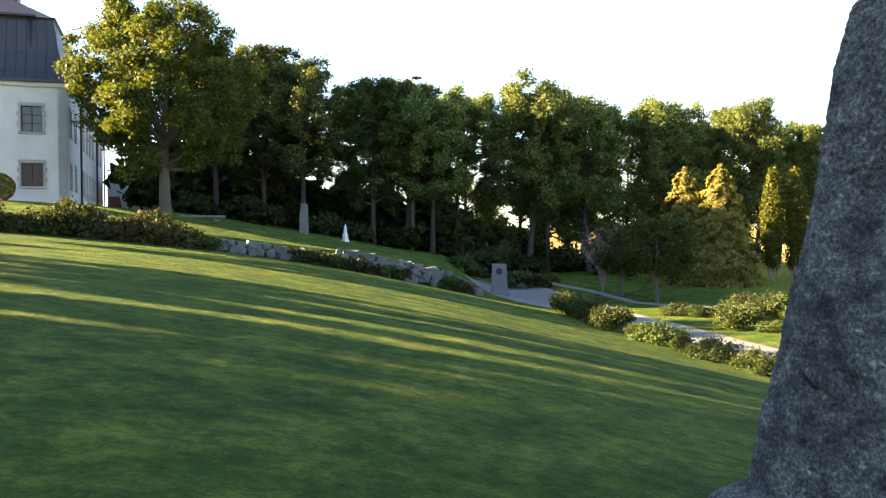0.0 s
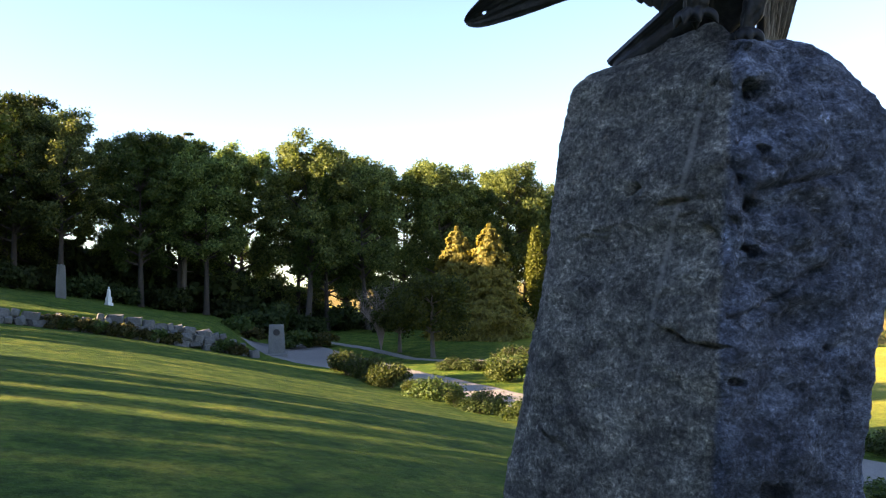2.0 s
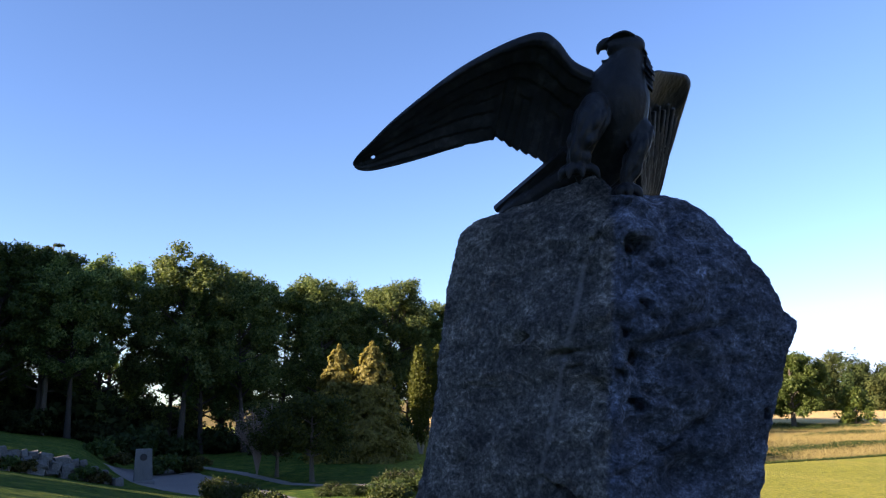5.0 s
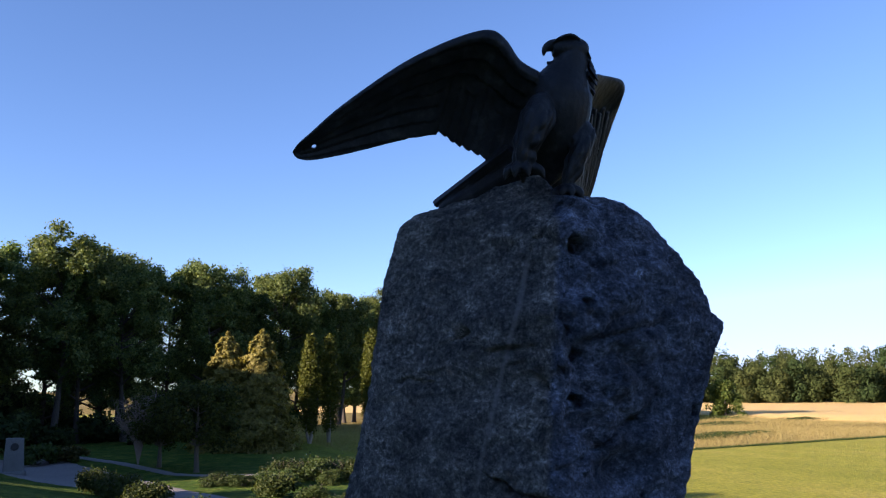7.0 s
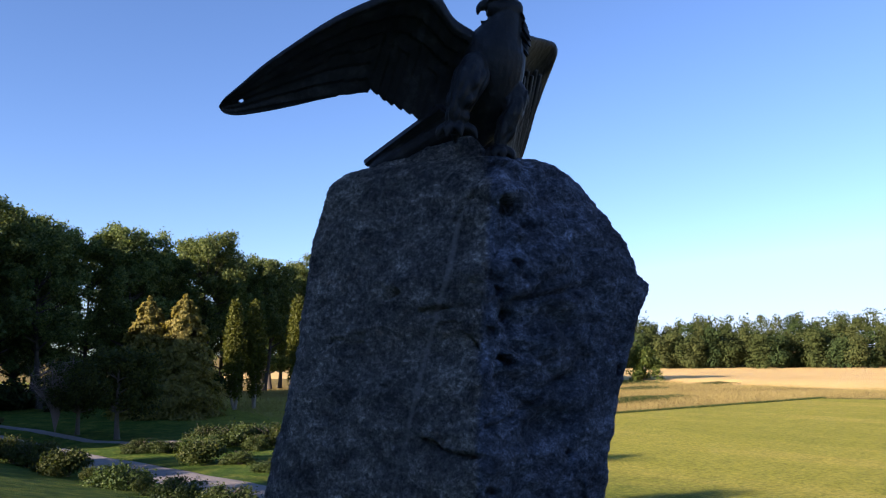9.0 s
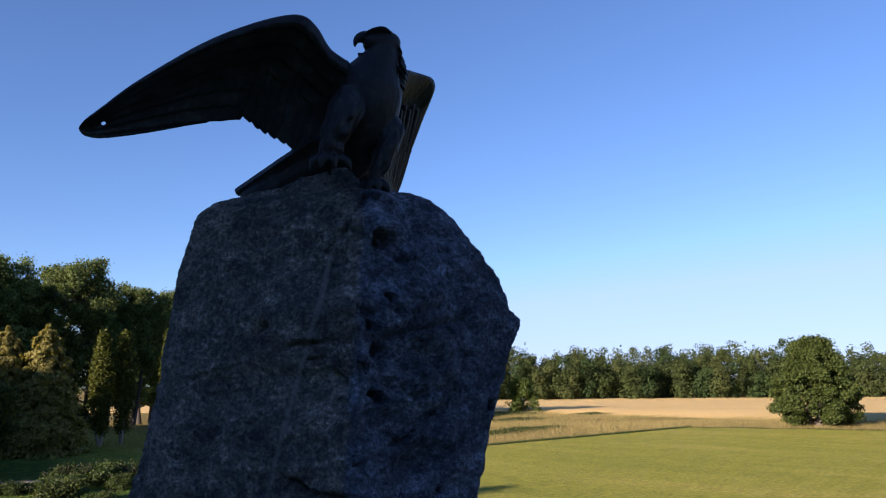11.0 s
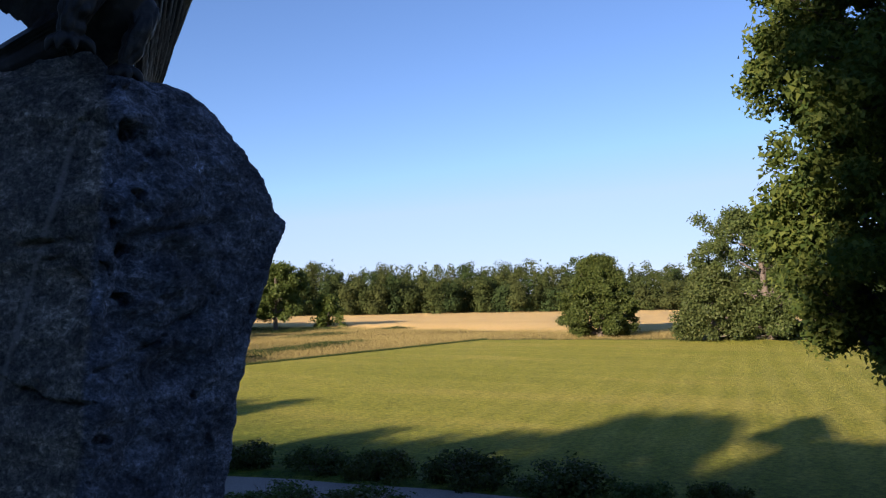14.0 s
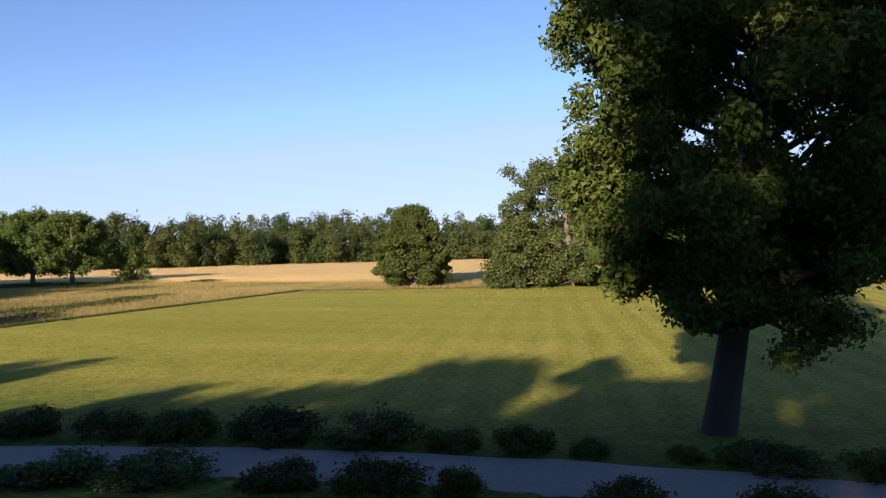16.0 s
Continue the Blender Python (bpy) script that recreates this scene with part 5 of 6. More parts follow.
def build_eagle():
    v, f = [], []

    def swung(points, shifts):
        """Moves places nearer or farther along the line from eye height, by a shift of depth for each."""
        out = []
        for (x, y, z), d in zip(points, shifts):
            k = (y + d) / y
            out.append((x * k, y + d, 4.69 + (z - 4.69) * k))
        return out

    # trunk of the body, from the nape down to the belly
    body = [((0.715, 4.41, 6.565), (0.03, 0.03)), ((0.71, 4.405, 6.55), (0.062, 0.06)), ((0.708, 4.40, 6.515), (0.080, 0.08)), ((0.702, 4.395, 6.47), (0.090, 0.09)), ((0.69, 4.395, 6.41), (0.104, 0.10)), ((0.668, 4.40, 6.35), (0.138, 0.125)), ((0.645, 4.41, 6.28), (0.172, 0.155)),
            ((0.63, 4.43, 6.16), (0.174, 0.16)), ((0.612, 4.47, 6.03), (0.155, 0.145)), ((0.585, 4.53, 5.92), (0.12, 0.11)), ((0.55, 4.58, 5.83), (0.07, 0.07)), ((0.53, 4.60, 5.79), (0.03, 0.03))]
    loft(v, f, limb_rings([p for p, _ in body], [r for _, r in body], 30))
    # head, heavy brows, hooked open beak with its tongue side
    loft(v, f, limb_rings([(0.785, 4.40, 6.485), (0.758, 4.39, 6.497), (0.71, 4.38, 6.504), (0.66, 4.37, 6.508), (0.622, 4.362, 6.51), (0.60, 4.36, 6.512)], [0.03, 0.066, 0.076, 0.070, 0.056, 0.040], 24, (0, 1, 0)))
    loft(v, f, limb_rings([(0.74, 4.325, 6.545), (0.69, 4.30, 6.556), (0.635, 4.305, 6.545), (0.60, 4.318, 6.53)], [(0.014, 0.010), (0.024, 0.013), (0.020, 0.011), (0.008, 0.006)], 10, (0, 1, 0)))
    loft(v, f, limb_rings([(0.66, 4.36, 6.520), (0.618, 4.358, 6.527), (0.588, 4.355, 6.524), (0.564, 4.352, 6.511), (0.550, 4.35, 6.491), (0.5475, 4.35, 6.464)], [(0.050, 0.040), (0.044, 0.035), (0.036, 0.031), (0.027, 0.024), (0.017, 0.014), (0.006, 0.006)], 16, (0, 1, 0)))
    loft(v, f, limb_rings([(0.66, 4.37, 6.448), (0.615, 4.365, 6.432), (0.585, 4.36, 6.425), (0.563, 4.36, 6.432)], [(0.034, 0.026), (0.026, 0.017), (0.018, 0.012), (0.007, 0.006)], 12, (0, 1, 0)))
    # ruffled hackles down the nape
    rng = np.random.default_rng(41)
    for i in range(26):
        q = i / 25
        a = Vector((0.775 + 0.02 * math.sin(q * 3), 4.40 + rng.uniform(-0.06, 0.06), 6.53 - 0.20 * q))
        feather(v, f, a, a + Vector((0.028 + 0.025 * q, rng.uniform(-0.01, 0.01), -0.075)), 0.040, (1.0, -0.3, 0.4), 0.004)
    # its right wing, spread wide: the leading edge leans forward, so the hollow side faces down
    lead = [(0.52, 4.36, 6.38), (0.42, 4.36, 6.447), (0.345, 4.36, 6.565), (0.262, 4.37, 6.628), (0.126, 4.38, 6.609), (-0.062, 4.39, 6.537), (-0.24, 4.41, 6.450), (-0.421, 4.43, 6.333), (-0.60, 4.45, 6.205), (-0.735, 4.46, 6.085), (-0.81, 4.47, 6.020), (-0.842, 4.47, 5.972)]
    trail = [(0.40, 4.40, 5.90), (0.27, 4.41, 5.893), (0.163, 4.41, 5.942), (0.06, 4.42, 5.998), (-0.035, 4.42, 6.060), (-0.16, 4.43, 6.035), (-0.30, 4.44, 6.008), (-0.45, 4.45, 5.973), (-0.60, 4.46, 5.943), (-0.735, 4.47, 5.925), (-0.81, 4.475, 5.937), (-0.842, 4.47, 5.968)]
    lead = swung(lead, [-0.02, -0.06, -0.11, -0.14, -0.15, -0.14, -0.12, -0.10, -0.07, -0.04, -0.02, 0.0])
    trail = swung(trail, [0.12, 0.15, 0.16, 0.16, 0.15, 0.14, 0.12, 0.10, 0.08, 0.05, 0.03, 0.0])
    wing(v, f, lead, trail, (0.0, -1.0, -0.45), 0.045, 9, 0.365, 6, ((0.80, 0.50), (0.872, 0.48)), 2.2)
    # its left wing, half folded behind the shoulder
    lead2 = [(0.74, 4.44, 6.30), (0.885, 4.72, 6.49), (0.985, 4.95, 6.575), (1.09, 5.12, 6.625), (1.165, 5.24, 6.65), (1.195, 5.30, 6.615), (1.170, 5.31, 6.535), (1.109, 5.32, 6.383), (1.041, 5.33, 6.20), (0.980, 5.34, 6.063), (0.931, 5.34, 5.942), (0.905, 5.34, 5.862)]
    trail2 = [(0.70, 4.46, 6.20), (0.72, 4.60, 6.18), (0.74, 4.72, 6.16), (0.75, 4.82, 6.14), (0.76, 4.90, 6.10), (0.76, 4.97, 6.05), (0.76, 5.02, 6.00), (0.76, 5.07, 5.95), (0.76, 5.10, 5.90), (0.76, 5.13, 5.86), (0.77, 5.16, 5.82), (0.78, 5.18, 5.80)]
    lead2 = swung(lead2, [0, -0.1, -0.18, -0.22, -0.25, -0.24, -0.2, -0.08, 0.02, 0.08, 0.13, 0.16])
    trail2 = swung(trail2, [0, 0, 0.02, 0.04, 0.06, 0.08, 0.1, 0.12, 0.13, 0.14, 0.15, 0.15])
    wing(v, f, lead2, trail2, (0.3, -1.0, 0.0), 0.035, 0, 0.0, 8, (), 0.1)
    # its long flight feathers, hanging one over the other
    for i in range(9):
        q = i / 8
        a = Vector((0.79 + 0.29 * q, 4.84 + 0.42 * q, 6.30 + 0.16 * q - 0.03 * (i % 2)))
        b = Vector((0.775 + 0.125 * q, 4.99 + 0.25 * q, 5.80 + 0.05 * q))
        a, b = (Vector(p) + Vector((0.0, -0.05, 0.0)) for p in swung((a, b), (-0.06 - 0.04 * q, 0.13)))
        feather(v, f, a, b, 0.064, (0.35, -1.0, 0.1), 0.011)
    # tail: a broad fan held down and back
    for i in range(11):
        q = i / 10
        feather(v, f, (0.36 + 0.16 * q, 4.50 + 0.05 * q, 5.985 - 0.10 * q), (-0.06 + 0.22 * q, 4.78 - 0.03 * q, 5.728 - 0.03 * q), 0.085, (0.4, -0.5, 1.0), 0.02)
    loft(v, f, limb_rings([(0.52, 4.54, 5.98), (0.38, 4.60, 5.885), (0.20, 4.67, 5.785), (0.03, 4.74, 5.71), (-0.03, 4.77, 5.70)], [(0.10, 0.11), (0.09, 0.085), (0.075, 0.07), (0.05, 0.06), (0.02, 0.03)], 14, (0, 0, 1)))
    loft(v, f, limb_rings([(0.56, 4.56, 6.00), (0.57, 4.63, 5.90), (0.60, 4.70, 5.80), (0.62, 4.75, 5.72), (0.63, 4.77, 5.68)], [(0.10, 0.10), (0.105, 0.08), (0.10, 0.06), (0.085, 0.045), (0.05, 0.02)], 14, (1, 0, 0)))
    # legs: feathered thighs standing before the belly, shanks, clenched toes
    legs = (([(0.52, 4.36, 6.21), (0.508, 4.27, 6.15), (0.478, 4.225, 6.05), (0.44, 4.21, 5.95), (0.415, 4.215, 5.87), (0.40, 4.22, 5.785)], [0.04, 0.070, 0.082, 0.072, 0.055, 0.047], 0.088),
            ([(0.735, 4.43, 6.12), (0.752, 4.40, 6.05), (0.735, 4.38, 5.95), (0.70, 4.37, 5.86), (0.668, 4.37, 5.78), (0.648, 4.37, 5.70)], [0.03, 0.062, 0.060, 0.044, 0.034, 0.029], 0.066))
    for pts, radii, toe in legs:
        loft(v, f, limb_rings(pts, radii, 18))
        # furrowed plumage down the thigh
        for k in range(7):
            ang = -2.9 + 0.45 * k + rng.normal(0, 0.08)
            d = Vector((math.cos(ang), math.sin(ang), 0))
            ss = np.linspace(0.16 + rng.uniform(0, 0.12), 0.95, 8)
            strand = [curve_at(pts, s) + d * (curve_at([(q, 0, 0) for q in radii], s).x - 0.006 + rng.normal(0, 0.003)) + Vector((rng.normal(0, 0.006), 0, 0)) for s in ss]
            loft(v, f, limb_rings(strand, [0.004] + [0.018 + rng.normal(0, 0.004) for _ in range(6)] + [0.008], 8))
        foot = Vector(pts[-1])
        for ang, reach in ((-3.0, toe), (-2.2, toe * 0.85), (-1.2, toe * 0.8), (-0.25, toe * 1.25), (1.4, toe * 0.7)):
            d, up = Vector((math.cos(ang), math.sin(ang), 0)), Vector((0, 0, 1))
            loft(v, f, limb_rings([foot + up * 0.012, foot + d * reach * 0.45 + up * 0.016, foot + d * reach * 0.85 - up * 0.004, foot + d * reach * 1.05 - up * 0.050], [0.036, 0.030, 0.025, 0.005], 10, (0, 0, 1)))
    ob = new("eagle_statue", mesh_of("eagle_statue", v, f, BRONZE, True))
    skin = ob.modifiers.new("cast", "REMESH")
    skin.mode, skin.voxel_size, skin.use_smooth_shade = "VOXEL", 0.0055, True
    worn = ob.modifiers.new("worn", "SMOOTH")
    worn.factor, worn.iterations = 0.5, 1
    ob.matrix_basis = ROCK_AT
    tagged(ob, "dark bronze eagle statue with spread wings perched on the boulder", "statue")


build_eagle()


# ---- house on the terrace ----
HOUSE = Matrix(((0.947, -0.322, 0, -22.8), (0.322, 0.947, 0, 51.6), (0, 0, 1, 5.5), (0, 0, 0, 1)))


def window_unit(parent, m, w, h, shut, cross=True):
    """A window in its stone surround; shut: closed brown shutters in place of glass. Local: x across, y into the wall."""
    win = new("window")
    win.parent, win.matrix_basis = parent, m
    bm = bmesh.new()
    t = 0.17
    box(bm, -w / 2 - t, w / 2 + t, -0.05, 0.003, h / 2, h / 2 + t * 1.2, 0.012)
    for k in range(5):
        z0, z1, wide = -h / 2 + h * k / 5, -h / 2 + h * (k + 1) / 5, t * (1.35 if k % 2 else 0.8)
        box(bm, -w / 2 - wide, -w / 2, -0.05, 0.003, z0 + 0.005, z1 - 0.005, 0.008)
        box(bm, w / 2, w / 2 + wide, -0.05, 0.003, z0 + 0.005, z1 - 0.005, 0.008)
    part("surround", from_bm("surround", bm, TRIM), win)
    part("sill", box_mesh("sill", TRIM, -w / 2 - t, w / 2 + t, -0.09, 0.003, -h / 2 - 0.13, -h / 2, bevel=0.012), win)
    if shut:
        bm = bmesh.new()
        for s in (-1, 1):
            box(bm, min(0.01 * s, s * w / 2), max(0.01 * s, s * w / 2), 0.10, 0.15, -h / 2, h / 2, 0.008)
            for z in np.linspace(-h / 2 + 0.1, h / 2 - 0.1, 6):
                box(bm, min(0.04 * s, s * (w / 2 - 0.04)), max(0.04 * s, s * (w / 2 - 0.04)), 0.085, 0.10, z - 0.06, z + 0.06)
        part("shutter", from_bm("shutter", bm, SHUTTER), win)
    else:
        part("pane", box_mesh("pane", GLASS, -w / 2, w / 2, 0.2, 0.215, -h / 2, h / 2), win)
        bm = bmesh.new()
        for x in (-w / 2 + 0.03, 0, w / 2 - 0.03):
            box(bm, x - 0.03, x + 0.03, 0.15, 0.2, -h / 2, h / 2)
        for z in (-h / 2 + 0.03, -h / 6, h / 6, h / 2 - 0.03):
            box(bm, -w / 2, w / 2, 0.155, 0.195, z - 0.022, z + 0.022)
        part("window_frame", from_bm("window_frame", bm, SHUTTER), win)
    return win


def pierced(x0, x1, holes, z0, z1, thick=0.5):
    """A wall along x with real window openings: pieces fitted round them. holes: x, z, width, height of each."""
    xs = sorted({x0, x1, *(v for x, z, w, h in holes for v in (x - w / 2, x + w / 2))})
    zs = sorted({z0, z1, *(v for x, z, w, h in holes for v in (z - h / 2, z + h / 2))})
    bm = bmesh.new()
    for xa, xb in zip(xs, xs[1:]):
        for za, zb in zip(zs, zs[1:]):
            cx, cz = (xa + xb) / 2, (za + zb) / 2
            if xb - xa > 1e-4 and zb - za > 1e-4 and not any(abs(cx - x) < w / 2 and abs(cz - z) < h / 2 for x, z, w, h in holes):
                box(bm, xa, xb, 0, thick, za, zb)
    bmesh.ops.remove_doubles(bm, verts=bm.verts, dist=1e-4)
    return from_bm("wall", bm, PLASTER)


def build_house():
    ob = thing("manor_house", HOUSE, "white plastered manor house with black mansard roof and shuttered windows", "house")
    w, d, h = 13.0, 34.0, 7.6
    gable = [(-1.95 - 3.2 * i, z, ww, hh) for i in range(4) for z, ww, hh in ((2.05, 1.2, 1.4), (5.4, 1.15, 1.55))]
    flank = [(y, z, 1.0, hh) for y in (2.0, 5.1, 11.3, 14.3, 17.2, 20.2, 27.0, 30.0) for z, hh in ((2.05, 1.45), (5.4, 1.6))]
    part("wall", pierced(-w, 0, gable, -1.5, h), ob)
    side = part("wall", pierced(0, d, flank, -1.5, h), ob)
    side.matrix_basis = pose(0, 0, 0, 0, 0, 90)
    part("wall", box_mesh("wall", PLASTER, -w, -w + 0.5, 0.5, d, -1.5, h), ob)
    part("wall", box_mesh("wall", PLASTER, -w + 0.5, -0.5, d - 0.5, d, -1.5, h), ob)
    bm = bmesh.new()
    box(bm, -w - 0.18, 0.18, -0.18, d + 0.18, h - 0.28, h + 0.02, 0.05)
    part("cornice", from_bm("cornice", bm, PLASTER), ob)
    # mansard: flared foot, steep side, low upper slope
    levels = [(0.42, h - 0.02), (0.40, h + 0.14), (-0.05, h + 0.75), (-0.45, h + 1.9), (-0.75, h + 3.9), (-0.62, h + 4.05), (-0.9, h + 4.15), (-5.6, h + 7.0)]
    verts, faces = [], []
    for o, z in levels:
        verts += [(-w - o, -o, z), (o, -o, z), (o, d + o, z), (-w - o, d + o, z)]
    for k in range(len(levels) - 1):
        for j in range(4):
            a, b = 4 * k + j, 4 * k + (j + 1) % 4
            faces.append((a, b, b + 4, a + 4))
    faces.append(tuple(range(4 * len(levels) - 4, 4 * len(levels))))
    roof = part("roof", mesh_of("roof", verts, faces, ROOFING), ob)
    # standing seams on the steep slope
    seam = None
    for i in range(24):
        x = -w + 0.3 + i * 0.55
        bm = bmesh.new()
        tops = [(-0.38, h + 0.16), (0.06, h + 0.77), (0.46, h + 1.92), (0.76, h + 3.9)]
        vs = []
        for y, z in tops:
            vs.append([bm.verts.new((x + dx, y - dy, z)) for dx, dy in ((-0.015, 0), (-0.015, 0.05), (0.015, 0.05), (0.015, 0))])
        for a, b in zip(vs, vs[1:]):
            for j in range(3):
                bm.faces.new((a[j], a[j + 1], b[j + 1], b[j]))
        part("roof_seam", from_bm("roof_seam", bm, ROOFING), roof)
    bm = bmesh.new()
    box(bm, -4.9, -3.4, 5.5, 7.0, h + 4.5, h + 9.2, 0.03)
    box(bm, -5.0, -3.3, 5.4, 7.1, h + 9.0, h + 9.3, 0.03)
    part("chimney", from_bm("chimney", bm, DARK_IRON), roof)
    v, f = [], []
    tube(v, f, [(-2.0, 0.55, h + 1.9), (-2.0, 0.55, h + 4.1)], [0.07, 0.07], 10)
    part("vent_pipe", mesh_of("vent_pipe", v, f, DARK_IRON, True), roof)
    part("roof_cap", box_mesh("roof_cap", ROOFING, -6.0, -1.7, 0.35, 0.75, h + 4.0, h + 4.16, bevel=0.03), roof)
    for i in range(4):
        x = -1.95 - 3.2 * i
        window_unit(ob, pose(x, 0, 2.05), 1.2, 1.4, True)
        window_unit(ob, pose(x, 0, 5.4), 1.15, 1.55, False)
    for y in (2.0, 5.1, 11.3, 14.3, 17.2, 20.2, 27.0, 30.0):
        window_unit(ob, pose(0, y, 2.05, 0, 0, 90), 1.0, 1.45, True)
        window_unit(ob, pose(0, y, 5.4, 0, 0, 90), 1.0, 1.6, False)
    for y in (8.2, 23.6, 33.7):
        v, f = [], []
        tube(v, f, [(0.12, y, h - 0.2), (0.12, y, 0.3), (0.3, y, 0.05)], [0.07, 0.07, 0.07], 10)
        part("downpipe", mesh_of("downpipe", v, f, DARK_IRON, True), ob)


build_house()


def build_annex():
    ob = thing("annex", HOUSE @ Matrix.Translation((0.4, 33.0, 0.4)), "low white plastered annex with dark balustrade on its roof", "building")
    part("wall", box_mesh("wall", PLASTER, 0, 6.6, 0, 7, -1.5, 3.1), ob)
    part("roof", box_mesh("roof", ROOFING, -0.1, 6.75, -0.15, 7.1, 3.1, 3.28, bevel=0.02), ob)
    rail = part("balustrade", box_mesh("rail", DARK_IRON, -0.05, 6.7, -0.1, 0.02, 4.0, 4.1, bevel=0.01), ob)
    bar = box_mesh("baluster", DARK_IRON, -0.05, 0.05, -0.07, -0.01, 3.28, 4.0)
    for i in range(24):
        b = part("baluster", bar, rail)
        b.matrix_basis = Matrix.Translation((0.1 + 0.28 * i, 0, 0))
    part("door", box_mesh("door", RED_PAINT, 0.15, 1.15, -0.06, 0.02, -0.6, 1.5, bevel=0.01), ob, "red painted low door")


build_annex()


# ---- terrace: wall, stones, monuments ----
def rock_piece(seed, w, d, h, rough=0.2):
    """A rough block with chipped, rounded corners."""
    rng = np.random.default_rng(seed)
    bm = bmesh.new()
    bmesh.ops.create_cube(bm, size=1.0)
    bmesh.ops.bevel(bm, geom=list(bm.edges), offset=0.14, segments=1, affect="EDGES")
    for v in bm.verts:
        v.co = Vector((v.co.x * w, v.co.y * d, v.co.z * h)) + Vector(rng.normal(0, rough * 0.5 * min(w, d, h), 3))
    return from_bm("stone", bm, FIELDSTONE)


def build_wall():
    wall = tagged(new("retaining_wall"), "rough fieldstone retaining wall below the terrace lawn", "wall", kind="structure")
    kinds = [rock_piece(300 + k, *dims) for k, dims in enumerate([(0.58, 0.45, 0.40), (0.42, 0.45, 0.32), (0.8, 0.45, 0.42), (0.34, 0.4, 0.30), (0.5, 0.45, 0.48), (0.3, 0.4, 0.36)])]
    wide = (0.58, 0.42, 0.8, 0.34, 0.5, 0.3)
    rng = np.random.default_rng(310)
    for course in range(3):
        x = -11.4 + rng.uniform(0, 0.4)
        while x < 1.9:
            k = int(rng.integers(6))
            x += wide[k] / 2
            y = wall_y(x)
            low = float(height(x, y - 0.5))
            tall = float(height(x, y + 1.4)) - low
            z = low + 0.14 + course * 0.33 + rng.normal(0, 0.03)
            if z < low + tall + 0.12 - 0.15:
                ob = part("stone", kinds[k], wall)
                ob.matrix_basis = pose(x, y + 0.10 * course + rng.normal(0, 0.06), z, rng.normal(0, 8), rng.normal(0, 9), 20 + rng.normal(0, 10) + 180 * int(rng.integers(2)))
            x += wide[k] / 2 + 0.03


build_wall()


def build_creepers():
    """Plants that grow over and before the wall."""
    rng = np.random.default_rng(320)
    kinds = [shrub_mesh(330 + k, 0.7, 0.8, 1500, 0.13, (IVY, LEAF_DARK)[k % 2]) for k in range(3)]
    first = {}
    spots = [(x, wall_y(x) - 0.2 + rng.normal(0, 0.15), rng.uniform(0.65, 1.1)) for x in (-7.4, -6.9, -6.4, -5.9, -5.5, -5.0, -4.5, -4.1, -3.7, -3.3, -2.9, -2.5, -2.1, -11.2, -11.8, -12.5, 0.5, 0.9, 1.3)]
    spots += [(x, 57.5 + rng.normal(0, 0.6), rng.uniform(1.2, 1.8)) for x in (1.2, 2.3, 4.2, 5.2, 6.2, 7.0)]
    for i, (x, y, s) in enumerate(spots):
        k = i % 3
        m = stand(x, y, rng.uniform(0, 360), float(s))
        if k in first:
            copy_thing(first[k], m)
        else:
            first[k] = tagged(new("wall_shrub", kinds[k]), "dark shrub growing against the fieldstone wall", "shrub", "shrubs by the wall")
            first[k].matrix_basis = m


build_creepers()


def build_memorial():
    z = float(height(3.45, 51.3))
    ob = thing("memorial_stone", pose(3.45, 51.3, z, 0, 0, -4), "upright grey granite memorial stone with round dark medallion", "monument")
    bm = bmesh.new()
    box(bm, -0.62, 0.62, -0.4, 0.4, -0.1, 0.16, 0.03)
    part("plinth", from_bm("plinth", bm, GRANITE), ob)
    bm = bmesh.new()
    bmesh.ops.create_cube(bm, size=1.0)
    bmesh.ops.subdivide_edges(bm, edges=list(bm.edges), cuts=4, use_grid_fill=True)
    for v in bm.verts:
        q = v.co.z + 0.5
        v.co = Vector((v.co.x * (1.0 - 0.16 * q), v.co.y * (0.5 - 0.14 * q), 0.14 + q * 1.72)) + noise.noise_vector(v.co * 3) * 0.035
    part("slab", from_bm("slab", bm, GRANITE), ob)
    bm = bmesh.new()
    bmesh.ops.create_cone(bm, cap_ends=True, segments=28, radius1=0.20, radius2=0.17, depth=0.06, matrix=pose(0, -0.21, 1.42, 90))
    part("medallion", from_bm("medallion", bm, DARK_IRON), ob, "round dark bronze medallion")


build_memorial()


def build_standing_stone():
    bm = bmesh.new()
    bmesh.ops.create_cube(bm, size=1.0)
    bmesh.ops.subdivide_edges(bm, edges=list(bm.edges), cuts=5, use_grid_fill=True)
    for v in bm.verts:
        q = v.co.z + 0.5
        v.co = Vector((v.co.x * (0.56 - 0.16 * q * q), v.co.y * 0.32, q * 2.15 - 0.15 - 0.12 * max(0, v.co.x) * q)) + noise.noise_vector(v.co * 2.3) * 0.06
    ob = new("standing_stone", from_bm("standing_stone", bm, GRANITE))
    ob.matrix_basis = stand(-8.95, 54.7, 10)
    tagged(ob, "tall narrow grey standing stone on the terrace lawn", "standing stone")


build_standing_stone()


def build_stone_table():
    ob = thing("stone_table", stand(-14.3, 50.6, 12), "low flat grey stone slab on the terrace lawn", "table")
    part("slab", box_mesh("slab", GRANITE, -1.3, 1.3, -0.5, 0.5, 0.12, 0.27, bevel=0.03), ob)
    foot = box_mesh("foot", GRANITE, -0.16, 0.16, -0.38, 0.38, -0.1, 0.12, bevel=0.02)
    for x in (-0.8, 0.8):
        part("foot", foot, ob).matrix_basis = Matrix.Translation((x, 0, 0))


build_stone_table()


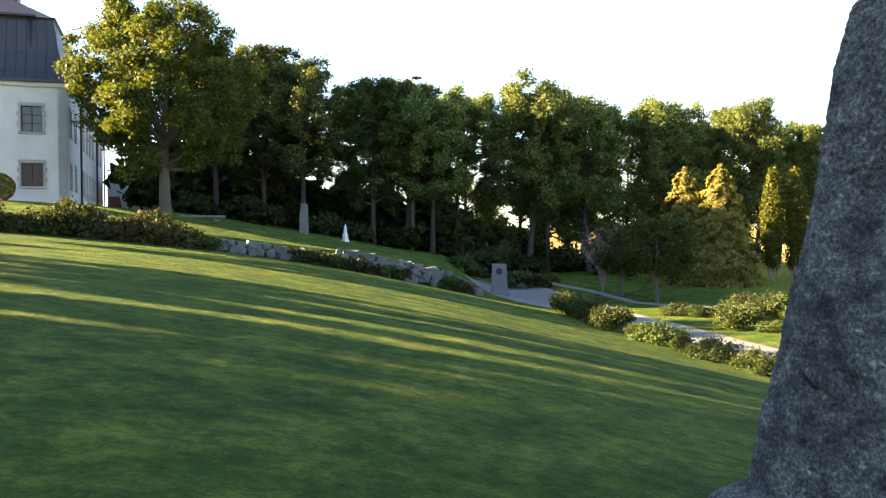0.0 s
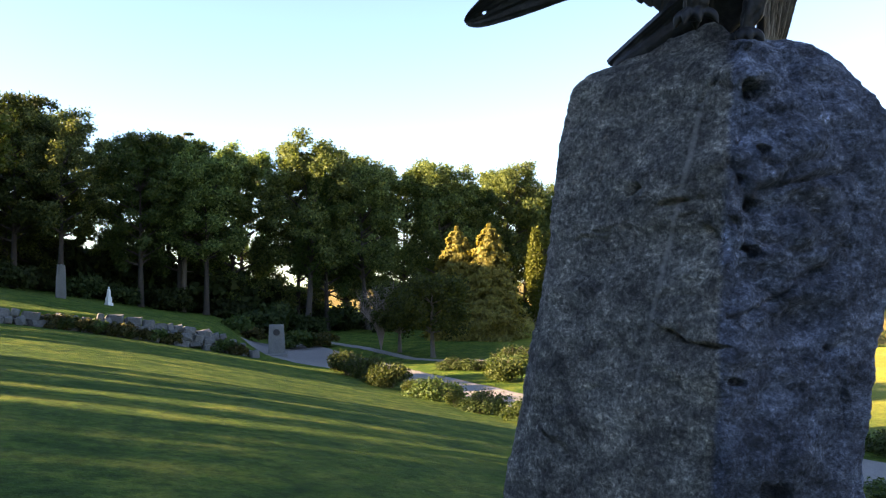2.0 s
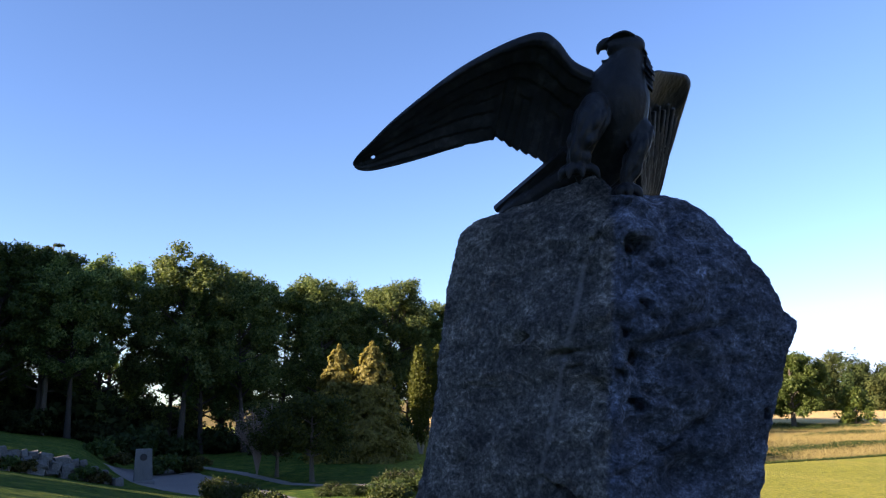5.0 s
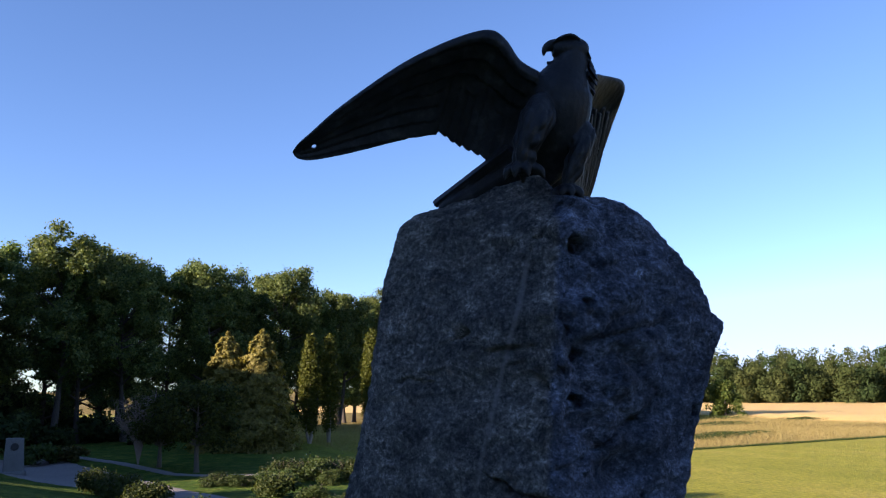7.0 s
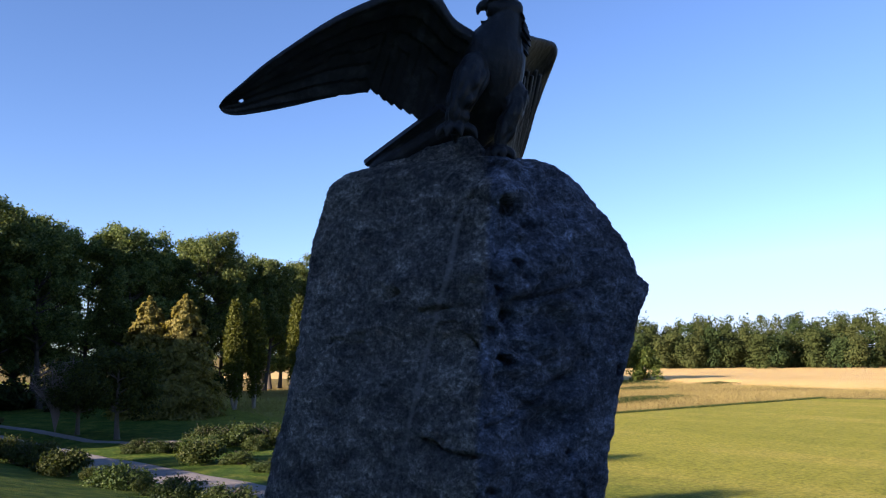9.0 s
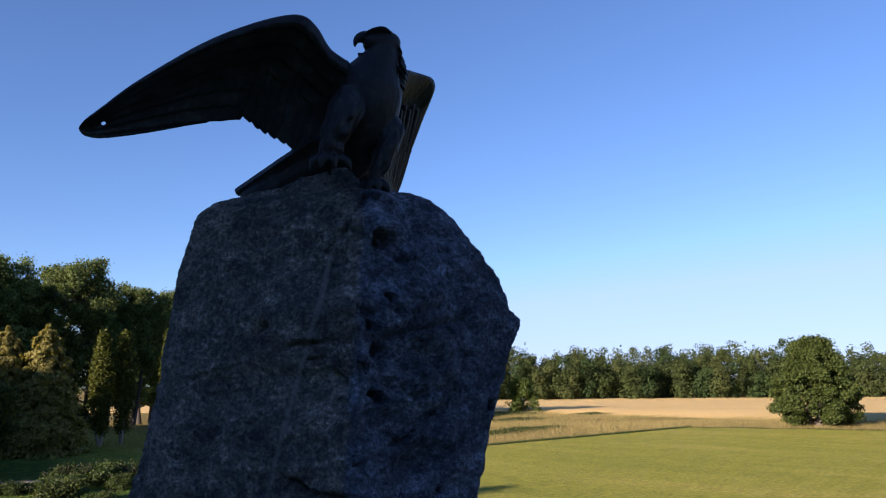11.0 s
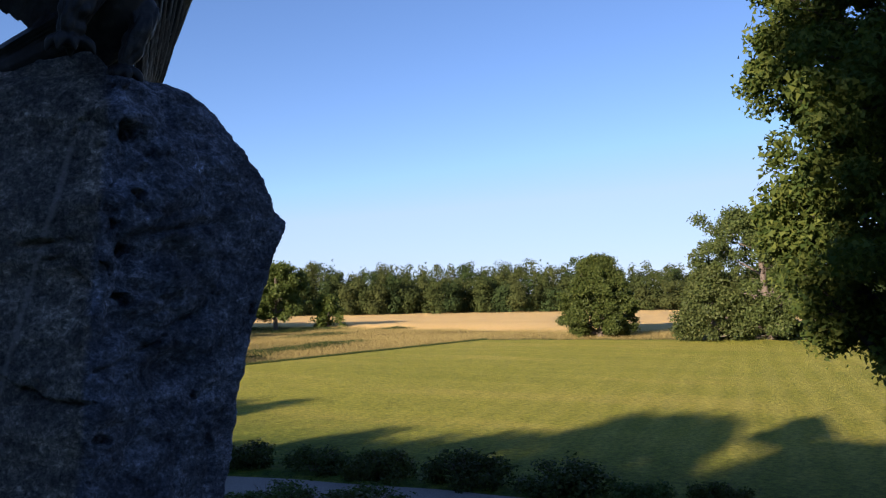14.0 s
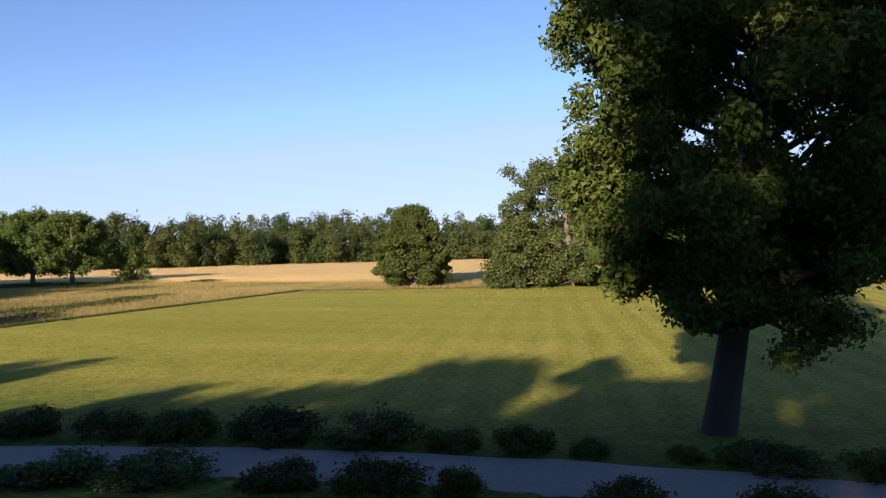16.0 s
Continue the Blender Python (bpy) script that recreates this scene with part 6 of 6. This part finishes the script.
def build_white_figure():
    v, f = [], []
    loft(v, f, limb_rings([(0, 0, -0.1), (0, 0, 0.12), (0, 0, 0.13), (0, 0, 0.5)], [0.26, 0.26, 0.2, 0.18], 4))
    loft(v, f, limb_rings([(0, 0, 0.48), (0, 0, 0.62), (0.01, 0, 0.8), (0, 0, 0.95), (0, 0, 1.0), (0.01, 0, 1.07), (0.01, 0, 1.13)], [0.13, 0.12, 0.10, 0.09, 0.04, 0.055, 0.02], 10))
    ob = new("garden_statue", mesh_of("garden_statue", v, f, WHITE_STONE))
    ob.matrix_basis = stand(-6.33, 55.1)
    tagged(ob, "small plain white marble statue on its pedestal", "statue")


build_white_figure()


def build_bare_bush():
    rng = np.random.default_rng(340)
    v, f = [], []
    for i in range(60):
        a = rng.uniform(0, math.tau)
        p = Vector((0, 0, 0.2))
        q = Vector((math.cos(a) * 0.3, math.sin(a) * 0.3, 1.7 + rng.normal(0, 0.15)))
        e = Vector((math.cos(a) * rng.uniform(0.6, 1.6), math.sin(a) * rng.uniform(0.6, 1.6), rng.uniform(2.4, 4.3)))
        tube(v, f, [p, q, e], [0.022, 0.016, 0.005], 4)
        for k in range(15):
            s = q.lerp(e, float(rng.uniform(0.3, 1.0)))
            g = s + Vector((rng.normal(0, 0.3), rng.normal(0, 0.3), rng.normal(0.05, 0.25)))
            tube(v, f, [s, s.lerp(g, 0.5) + Vector((0, 0, 0.06)), g], [0.011, 0.008, 0.003], 3)
    ob = new("bare_bush", mesh_of("bare_bush", v, f, TWIG))
    ob.matrix_basis = stand(9.9, 52.2)
    tagged(ob, "leafless pale grey-pink bush beside the plum trees", "bush")


build_bare_bush()


def build_juniper():
    """A slim dark juniper that stands alone in the tall grass."""
    rng = np.random.default_rng(360)
    v, f = [], []
    tube(v, f, [(0, 0, -0.2), (0.02, 0, 1.2), (0, 0.02, 2.7)], [0.06, 0.045, 0.01], 6)
    blobs = []
    for i in range(60):
        q = i / 59
        r = 0.5 * math.sin(math.pi * (0.18 + 0.80 * q)) ** 0.7
        blobs.append((math.cos(i * 2.4) * r * 0.5, math.sin(i * 2.4) * r * 0.5, 0.15 + 2.75 * q, 0.10 + 0.3 * r))
    at, nrm = blob_points(rng, blobs, 3000, 1.2, 0.4)
    place_tree("juniper", (mesh_of("trunk", v, f, BARK, True), leaf_mesh("crown", rng, at, nrm, 0.16, 0.08, LEAF_DARK, 0.9, 3)), stand(46.7, 55.7), "slim dark green juniper standing in the tall dry grass", "bush")


build_juniper()


def build_clipped_ball():
    rng = np.random.default_rng(350)
    d = rng.normal(0, 1, (5000, 3))
    d /= np.linalg.norm(d, axis=1, keepdims=True)
    at = d * rng.uniform(0.9, 1.02, (5000, 1)) * np.array([0.8, 0.8, 0.75]) + np.array([0, 0, 0.7])
    at[:, 2] = np.maximum(at[:, 2], 0.02)
    ob = new("clipped_bush", leaf_mesh("clipped_bush", rng, at, d, 0.09, 0.06, PLUM, 0.3))
    ob.matrix_basis = stand(-23.6, 45.2)
    tagged(ob, "dark round clipped bush before the house", "bush")


build_clipped_ball()
